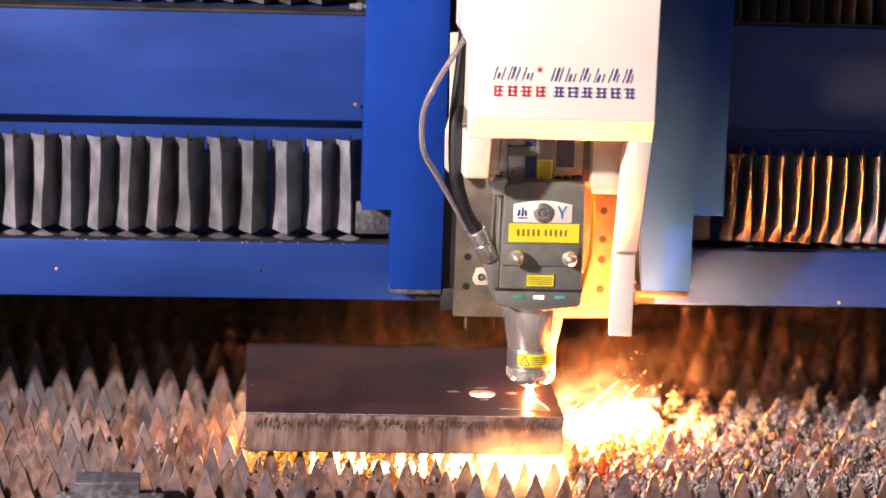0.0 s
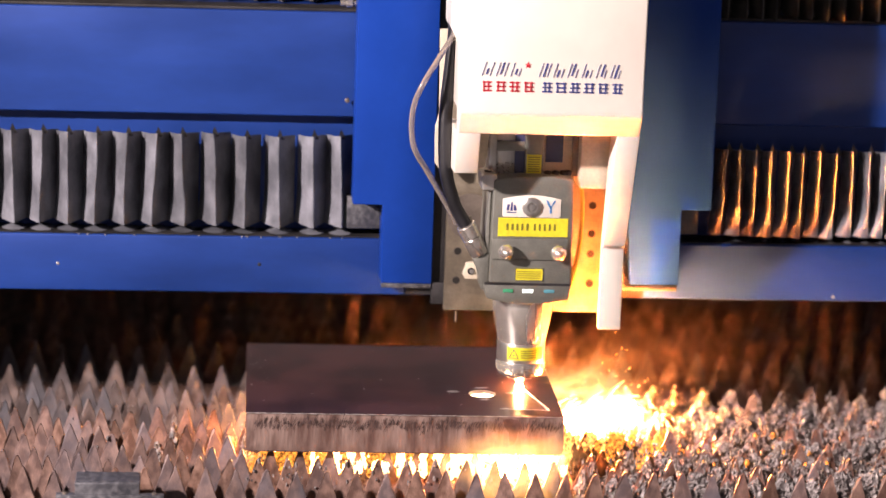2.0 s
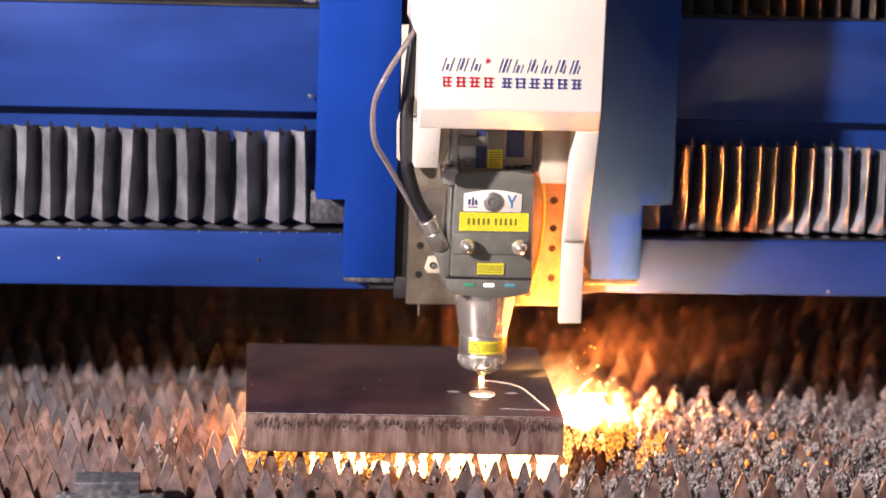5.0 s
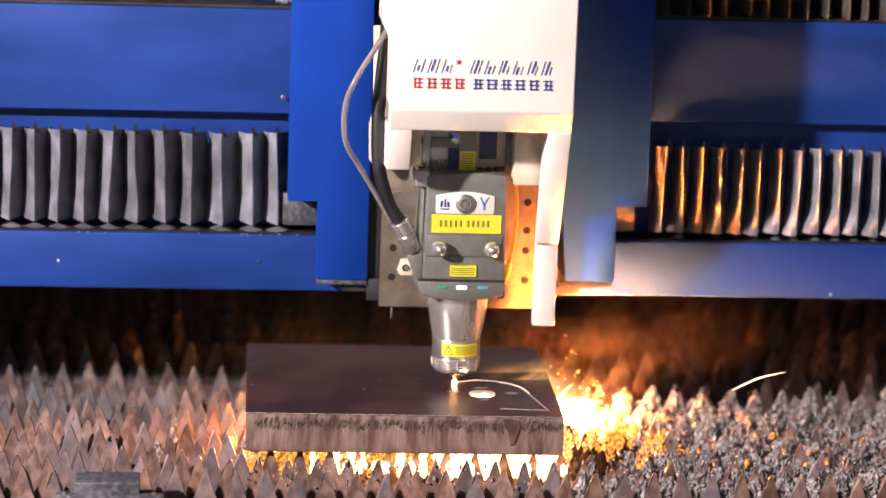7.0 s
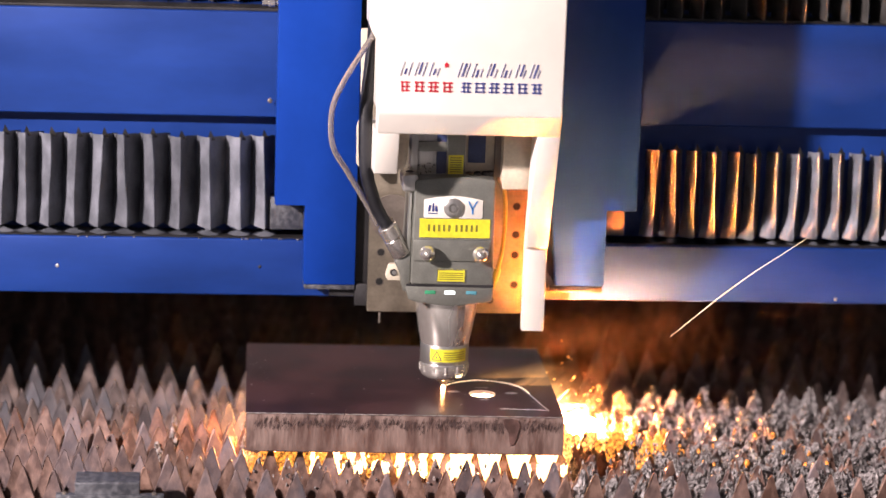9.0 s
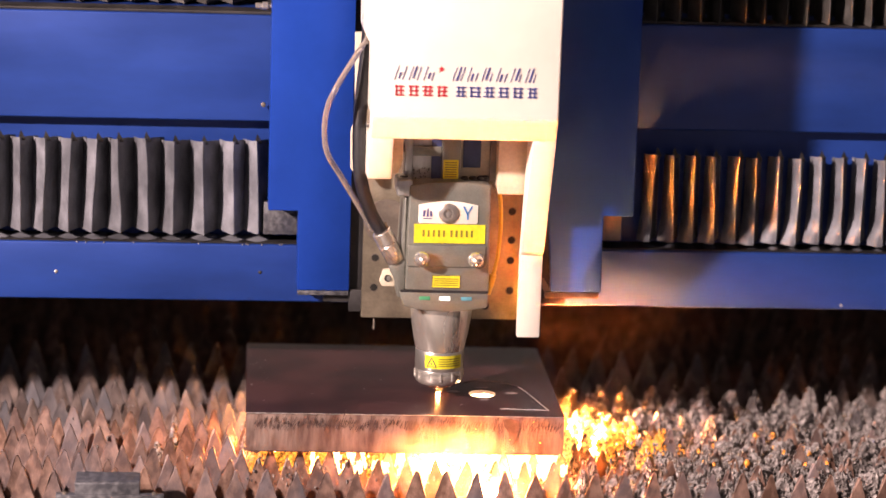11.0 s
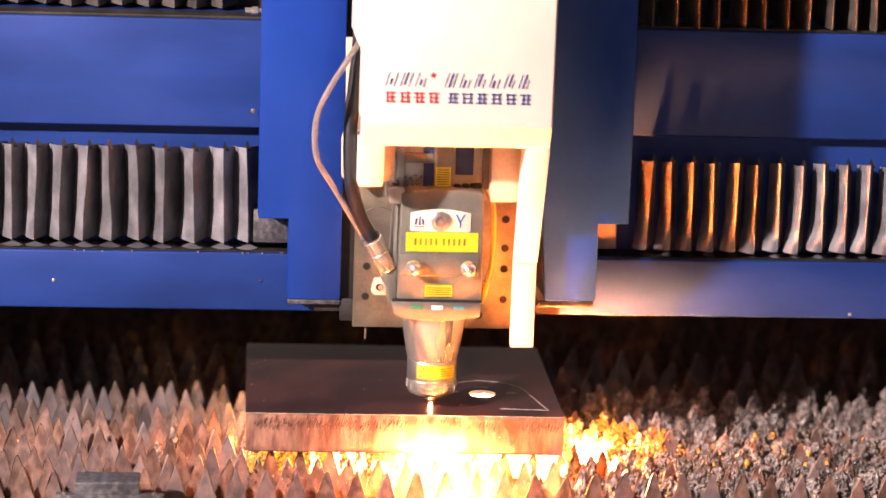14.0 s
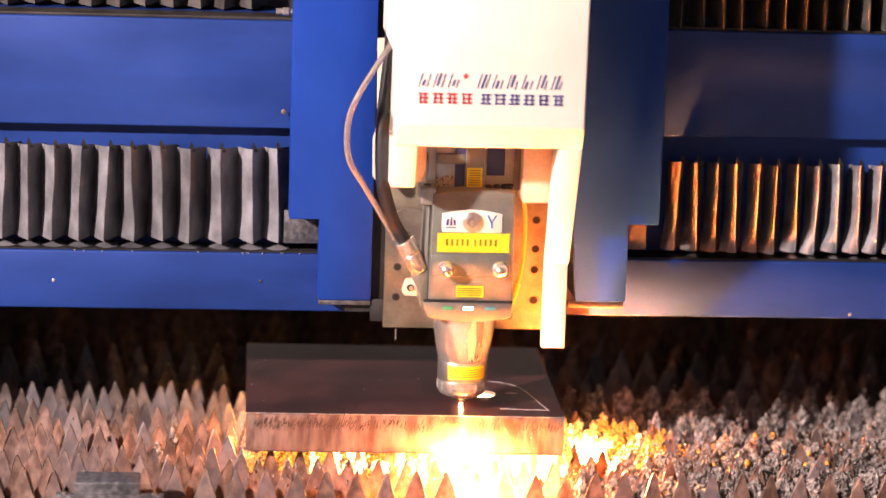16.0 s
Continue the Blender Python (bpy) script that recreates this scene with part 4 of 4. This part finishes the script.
def blob(name, c, rad, mat, seed, rough=.5, sub=3):
    b = B()
    bmesh.ops.create_icosphere(b, subdivisions=sub, radius=1)
    for v in b.verts:
        d = 1 + rough * noise.noise(v.co * 1.8 + Vector((seed * 5, 0, 0))) + rough * .6 * noise.noise(v.co * 4 + Vector((0, seed * 3, 0)))
        v.co = Vector((v.co.x * rad[0], v.co.y * rad[1], v.co.z * rad[2])) * d + Vector(c)
    bmesh.ops.translate(b, verts=b.verts[:], vec=Vector(fire.location))
    return part(name, b, mat, fire, smooth=180)


blob("fire_core", (.035, .0, -.032), (.045, .018, .012), FIRE, 1)
blob("fire_core", (.085, .0, -.025), (.040, .022, .017), FIRE, 2)
blob("fire_core", (.125, .004, -.020), (.028, .018, .017), FIRE, 3)
blob("fire_core", (.165, .0, -.018), (.018, .014, .012), FIRE, 4)
blob("fire_core", (.002, -.004, -.032), (.03, .02, .012), FIRE, 6)
rf = random.Random(5)
for k in range(34):      # tongues fanning out along the jet
    u = rf.random()
    root = Vector((.03 + .12 * u, rf.uniform(-.02, .02), -.018 + .016 * u))
    up = rf.uniform(-.35, .75)
    l = rf.uniform(.015, .042)
    d = Vector((math.cos(up) * l, rf.uniform(-.016, .016), math.sin(up) * l))
    b = B()
    fat = rf.uniform(.0012, .0045)
    tube(b, curve_points([root, root + d * .5 + Vector((0, 0, .003)), root + d], 4), lambda t: fat * (1 - t) ** .8 + .0003, 6)
    bmesh.ops.translate(b, verts=b.verts[:], vec=Vector(fire.location))
    part("flame_tongue", b, TONGUE, fire, smooth=180)
for k in range(60):      # loose bright drops thrown about the jet
    a_, l = rf.uniform(-.5, 1.0), rf.uniform(.02, .10)
    c = Vector((.07 + .06 * rf.random() + math.cos(a_) * l, rf.gauss(0, .03), -.005 + math.sin(a_) * l))
    b = B()
    q = rf.uniform(.0004, .0014)
    d = Vector((math.cos(a_), rf.uniform(-.3, .3), math.sin(a_))) * q * rf.uniform(1, 4)
    tube(b, [c, c + d * .5, c + d], lambda t: q * (1 - .8 * t), 5)
    bmesh.ops.translate(b, verts=b.verts[:], vec=Vector(fire.location))
    part("hot_drop", b, TONGUE, fire, smooth=180)

def puff(name, c, rad, mat, parent, sheets=2, seed=0):
    """A soft puff of glare or smoke in bowed layers."""
    o = Vector(parent.location)
    for k in range(sheets):
        b = B()
        y = 0 if sheets == 1 else rad[1] * (2 * k / (sheets - 1) - 1)
        n = 10
        vs = [[b.verts.new(o + Vector(c) + Vector((rad[0] * (2 * i / n - 1), y + rad[1] * .25 * noise.noise(Vector((i * .31, j * .31, seed + k))), rad[2] * (2 * j / n - 1)))) for i in range(n + 1)] for j in range(n + 1)]
        for j in range(n):
            for i in range(n):
                b.faces.new((vs[j][i], vs[j][i + 1], vs[j + 1][i + 1], vs[j + 1][i]))
        part(name, b, mat, parent, smooth=180)


# emissive sheets imitate the glare round the jet
puff("flame_gas", (.10, .0, .012), (.105, .020, .060), FIRE_GLARE, fire, 2, 3)

# the burst that licks out below the plate's front edge
burst = thing("fire_burst", (.145, .006, -.022), "white-hot fire burst under the plate's front edge", "fire")
side_fire, fire = fire, burst
blob("fire_core", (0, 0, 0), (.022, .009, .011), FIRE, 7)
blob("fire_core", (-.018, .002, -.004), (.014, .008, .008), FIRE, 8)
blob("fire_core", (.020, .002, -.003), (.014, .008, .009), FIRE, 9)
for k in range(16):
    a_ = math.pi * k / 15 + rf.uniform(-.1, .1)
    root = Vector((rf.uniform(-.02, .02), rf.uniform(-.006, .004), 0))
    l = rf.uniform(.010, .026)
    d = Vector((math.cos(a_) * l * 1.3, rf.uniform(-.012, .004), math.sin(a_) * l * .8))
    b = B()
    fat = rf.uniform(.001, .0035)
    tube(b, curve_points([root, root + d * .5, root + d], 4), lambda t: fat * (1 - t) ** .8 + .0003, 6)
    bmesh.ops.translate(b, verts=b.verts[:], vec=Vector(burst.location))
    part("flame_tongue", b, TONGUE, burst, smooth=180)
# glare of the burst, laid over the teeth in front as glowing sheets
puff("flame_gas", (0, -.030, .008), (.105, .018, .066), FIRE_GLARE, burst, 2, 8)
fire = side_fire

# smoke drifting off behind the jet
for c, rad, sd in (((.28, .22, .050), (.11, .04, .075), 1), ((.38, .28, .060), (.16, .06, .085), 2)):
    th = thing("smoke", c, "thin brownish smoke drifting over the slats", "smoke")
    puff("smoke_puff", (0, 0, 0), rad, SMOKE, th, 2, sd)
    SMOKES.append(th)

# molten slag caught on the slats below the plate's front edge
r = random.Random(31)
bedfire = thing("molten_slag", (.05, -.005, -.06), "molten slag glowing between slats under the plate", "molten slag")
for k in range(64):
    u = k / 63
    x = -.185 + .385 * u + r.uniform(-.004, .004)
    b = B()
    bmesh.ops.create_icosphere(b, subdivisions=3, radius=1)
    q = r.uniform(.0055, .0085)
    for v in b.verts:
        d = 1 + .5 * noise.noise(v.co * 2 + Vector((k * 3.3, 0, 0))) + .35 * noise.noise(v.co * 5 + Vector((0, k * 1.7, 0)))
        v.co = Vector((v.co.x * q, v.co.y * q * .8, v.co.z * q * 2.2)) * d + Vector((x, .036 + r.uniform(-.0004, .0004), -.026))
    part("molten_lump", b, EMBER if r.random() < 1.6 * u - .1 else DIM_EMBER, bedfire, smooth=180)
for k in range(18):      # drops that hang in front of the second row
    x = -.07 + .27 * k / 17 + r.uniform(-.005, .005)
    b = B()
    bmesh.ops.create_icosphere(b, subdivisions=3, radius=1)
    q = r.uniform(.0035, .006)
    for v in b.verts:
        d = 1 + .5 * noise.noise(v.co * 2 + Vector((k * 2.3, 9, 0))) + .4 * noise.noise(v.co * 5 + Vector((9, k * 1.7, 0)))
        v.co = Vector((v.co.x * q, v.co.y * q * .7, v.co.z * q * 1.5)) * d + Vector((x, -.0045, -.019 + r.uniform(-.007, .003)))
    part("molten_lump", b, EMBER, bedfire, smooth=180)
for k in range(46):      # crust beside the plate, its yellow firelight put into emission
    u = r.random() ** 1.5
    x, y = .206 + .15 * u, ROWS[r.choice((3, 4, 4, 5, 5, 6))][0] + r.uniform(-.012, .004)
    b = B()
    bmesh.ops.create_icosphere(b, subdivisions=4, radius=1)
    q, tall = r.uniform(.004, .0075), r.uniform(1.5, 2.5)
    for v in b.verts:
        d = 1 + .55 * noise.noise(v.co * 1.8 + Vector((k * 3.1, 5, 0))) + .5 * noise.noise(v.co * 4.5 + Vector((5, k * 1.3, 0))) + .3 * noise.noise(v.co * 9 + Vector((k, 0, 3)))
        fine = 1 - .35 * max(0, v.co.z)
        v.co = Vector((v.co.x * q * fine, v.co.y * q * .8, v.co.z * q * tall)) * d + Vector((x, y, -.024 + r.uniform(-.0003, .0003) + .010 * (1 - u)))
    part("burning_lump", b, FIRELIT_CRUST if r.random() < .95 - u else DIM_EMBER, bedfire, smooth=180)
for k in range(36):      # small emissive lumps added to spread orange firelight over the crust farther off
    x, y = .30 + .26 * r.random() ** 1.4, r.choice((.061, .107, .139, .193)) + r.uniform(-.02, .0)
    b = B()
    bmesh.ops.create_icosphere(b, subdivisions=2, radius=1)
    q = r.uniform(.0012, .0032)
    for v in b.verts:
        d = 1 + .6 * noise.noise(v.co * 2 + Vector((k * 2.1, 7, 0))) + .4 * noise.noise(v.co * 5 + Vector((7, k, 0)))
        v.co = Vector((v.co.x * q, v.co.y * q, v.co.z * q * 1.5)) * d + Vector((x, y, r.uniform(-.026, -.024)))
    part("ember", b, DIM_EMBER, bedfire, smooth=180)
b = B()
bmesh.ops.create_icosphere(b, subdivisions=3, radius=1)
for v in b.verts:
    v.co = Vector((v.co.x * .030, v.co.y * .018, v.co.z * .011)) * (1 + .5 * noise.noise(v.co * 2)) + Vector((.242, .130, .0))
stream = part("molten_stream", b, SIDE_FIRE, bedfire, smooth=180)
for k, (x, y, q) in enumerate(((-.150, .085, .012), (-.172, .125, .011), (-.120, .085, .010), (-.06, .12, .012), (-.176, .215, .010))):
    b = B()
    bmesh.ops.create_icosphere(b, subdivisions=3, radius=1)
    for v in b.verts:
        d = 1 + .6 * noise.noise(v.co * 2 + Vector((k * 3.3, 4, 0)))
        v.co = Vector((v.co.x * q * 1.3, v.co.y * q * .9, v.co.z * q)) * d + Vector((x, y, -.014))
    part("molten_lump", b, BURN, bedfire, smooth=180)

# the melt under the nozzle
melt = thing("melt_pool", (.168, .103, .0502), "white-hot melt glowing under the nozzle", "melt")
RIDERS.append(melt)
b = B(); lathe(b, [(.0022, .0500), (.0026, .0512), (.0017, .0535), (.0012, .0570)], 14, (.1685, .103, 0)); part("melt_bead", b, glow("melt_glow", (1, .45, .15), 250), melt)
b = B(); lathe(b, [(.0045, .0500), (.0052, .0512), (.0034, .0540), (.0022, .0575)], 16, (.1685, .103, 0)); flare_up = part("melt_flare", b, glow("flare_glow", (1, .42, .13), 5000), melt, "blinding flare of the melt")

# ---- kerf pieces ----
DEEP = .012
KERF_OBS = []
cut = thing("kerf", (.13, .1, PH), "glowing kerf line cut into the steel plate", "cut line")
for t, p, q in KERF:
    # emissive beads stand in for firelight seen up through the slit
    for nm, mat, rad, dz in (("kerf_burr", EDGE, .0008, .0001), ("kerf_glow", KERF_FIRELIGHT, .0007, .0004)):
        b = B()
        n = Vector((-(q - p).y, (q - p).x)).normalized() * (.0011 if nm == "kerf_burr" else 0)
        tube(b, [Vector((p.x + n.x, p.y + n.y, PH + dz)), Vector((q.x + n.x, q.y + n.y, PH + dz))], rad, 6)
        ob = part(nm, b, mat, cut)
        KERF_OBS.append((ob, t, nm))

# ---- sparks ----
SPARKS = []


def spark(t, a, c, bow=.0, rad=.0008, hold=.06):
    a, c = Vector(a), Vector(c)
    m = (a + c) / 2 + Vector((0, 0, bow))
    b = B()
    tube(b, curve_points([a, m, c], 8), lambda u: rad * (.25 + .75 * math.sin(math.pi * min(1, .15 + u * .8))), 6)
    ob = solo("spark", b, SPARK, "bright flying spark thrown out by the cut", "spark", tuple(a), "sparks of the cut", smooth=180)
    SPARKS.append((ob, t, a, (c - a), hold))


spark(0.0, (.2445, .1, .0343), (.2836, .1, .069)), spark(0.0, (.2599, .1, .0231), (.3001, .1, .0365))
spark(0.5, (.415, .1, .040), (.540, .1, .042), .004), spark(0.5, (.456, .1, .022), (.456, .1, .105)), spark(0.5, (.297, .1, .078), (.334, .1, .088), .005), spark(0.5, (.324, .1, .074), (.312, .1, .106))
spark(0.5, (.452, .1, .138), (.466, .1, .124)), spark(0.5, (.600, .1, .072), (.628, .1, .066), .006)
spark(1.0, (.250, .1, .082), (.290, .1, .090), .006), spark(1.0, (.515, .05, .062), (.565, .05, .058))
spark(1.5, (.3517, .1, .156), (.3868, .1, .1505), .002)
spark(4.0, (.473, .05, .056), (.516, .05, .052), .006)
spark(6.5, (.414, .05, .168), (.458, .05, .153), .003), spark(6.5, (.480, .0, .080), (.562, .0, .050)), spark(6.5, (.530, -.05, .027), (.586, -.05, -.002))
spark(7.0, (.4329, .1, .0586), (.5024, .1, .0839), .004)
spark(8.5, (.130, .08, .075), (.142, .08, .112), .0), spark(8.5, (.198, .08, .080), (.206, .08, .112))
spark(9.0, (.3383, .05, .1414), (.5073, .05, .2726), .006, .0003)
spark(11.5, (.170, -.04, .020), (.212, -.04, .026), .002)
spark(13.0, (.242, .05, .088), (.283, .05, .126), .003)
spark(14.5, (.2928, .0, .0243), (.4412, .0, .0288), .001, .0003), spark(14.5, (.352, .0, .028), (.392, .0, .050), .0, .0003)
spark(15.0, (.4148, .05, .1208), (.5324, .05, .144), .004, .0004), spark(15.0, (.3759, .05, .1872), (.4713, .05, .2049), .003, .0002)
spark(15.5, (.075, -.03, .030), (.105, -.03, .034), .0)

for i, (yy, ph) in enumerate(ROWS):
    slat(yy, ph, i, i < NEAR)


def motions():
    for ob in RIDERS:
        o = Vector(ob.location)
        walk(ob, [(t, pose(o.x + s, o.y + g, o.z)) for t, s, g in RIDE])
    for ob in GANTRY:
        o = Vector(ob.location)
        walk(ob, [(t, pose(o.x, o.y + g, o.z)) for t, s, g in RIDE])
    for ob, xc, share in BELLOWS:
        walk(ob, [(t, pose(xc + share * s, 0, 0)) for t, s, g in RIDE])
    # the jet blows along the slats at first, later towards the front
    o = Vector(fire.location)
    rows = []
    for t, s, g in RIDE:
        if t <= 9:
            early = max(0, 1 - t / 7)      # the jet stands higher at first
            rows.append((t, pose(o.x - .042 + .034 * early + .5 * s, o.y + .032 + g, o.z + .007 + .013 * early, 0, -6, 6)))
        elif t < 11:
            rows.append((t, pose(o.x - .01 + .75 * s, o.y + .02 + g, o.z - .012, 0, -3, -38)))
        else:
            rows.append((t, pose(o.x + s, o.y + .050 + g, o.z - .024, 0, 0, -82)))
    walk(fire, rows)
    # the flare under the nozzle dies down into the cut
    walk(flare_up, [(0, pose(0, 0, 0)), (3.2, pose(0, 0, -.001)), (5, pose(0, 0, -.014)), (16, pose(0, 0, -.014))])
    # the molten stream beside the plate keeps level with the cut
    walk(stream, [(t, pose(0, g + .004 - .024 * max(0, 1 - t / 7), -.008 + .006 * max(0, 1 - t / 7)) if t < 10 else pose(0, g + .020, -.026)) for t, s, g in RIDE])
    # the burst shows below the front edge, draws back under the plate, then follows the nozzle along the front
    rows = [(0, pose(.145, .0, -.020)), (2, pose(.138, .0, -.020)), (3, pose(.130, .006, -.021)), (4, pose(.120, .045, -.028)), (5.25, pose(.10, .11, -.034)),
            (9, pose(.075, .10, -.034)), (10.25, pose(.058, .04, -.026))]
    rows += [(t, pose(.168 + s, -.012, -.010)) for t, s, g in RIDE if t > 11]
    walk(burst, rows)
    # smoke hangs behind the jet and thins away to the back
    for th in SMOKES:
        o = Vector(th.location)
        walk(th, [(0, pose(*o)), (4, pose(o.x + .03, o.y + .03, o.z + .01)), (9, pose(o.x - .02, o.y + .14, o.z)), (16, pose(o.x - .06, o.y + .2, o.z))])
    # kerf pieces come up as they are cut; those painted with firelight sink later
    for ob, t, nm in KERF_OBS:
        end = 6.4 if t <= 0 else max(9.2, t + .9)
        up, down = (0, 0, 0), (0, 0, -DEEP)
        if nm == "kerf_burr":
            rows = [(0, pose(*up)), (16, pose(*up))] if t <= 0 else [(0, pose(*down)), (t - .1, pose(*down)), (t, pose(*up)), (16, pose(*up))]
        else:
            rows = [(0, pose(*(up if t <= 0 else down)))]
            rows += [] if t <= 0 else [(max(.05, t - .1), pose(*down)), (t, pose(*up))]
            rows += [(end, pose(*up)), (end + .6, pose(*down)), (16, pose(*down))]
        walk(ob, rows)
    # sparks leave the fire, fly, and drop between the slats
    for ob, t, a, d, hold in SPARKS:
        rest = Vector((.22, .3, -.37))
        fall = a + d * 2 + Vector((0, 0, -.25))
        rows = []
        if t > .2:
            rows += [(0, pose(*rest)), (t - .15, pose(*rest))]
        else:
            rows += [(0, pose(*a))]
        if t > 0:
            rows += [(t, pose(*a))]
        rows += [(t + .15, pose(fall.x, .3, -.37)), (16, pose(fall.x, .3, -.37))]
        walk(ob, rows)


motions()
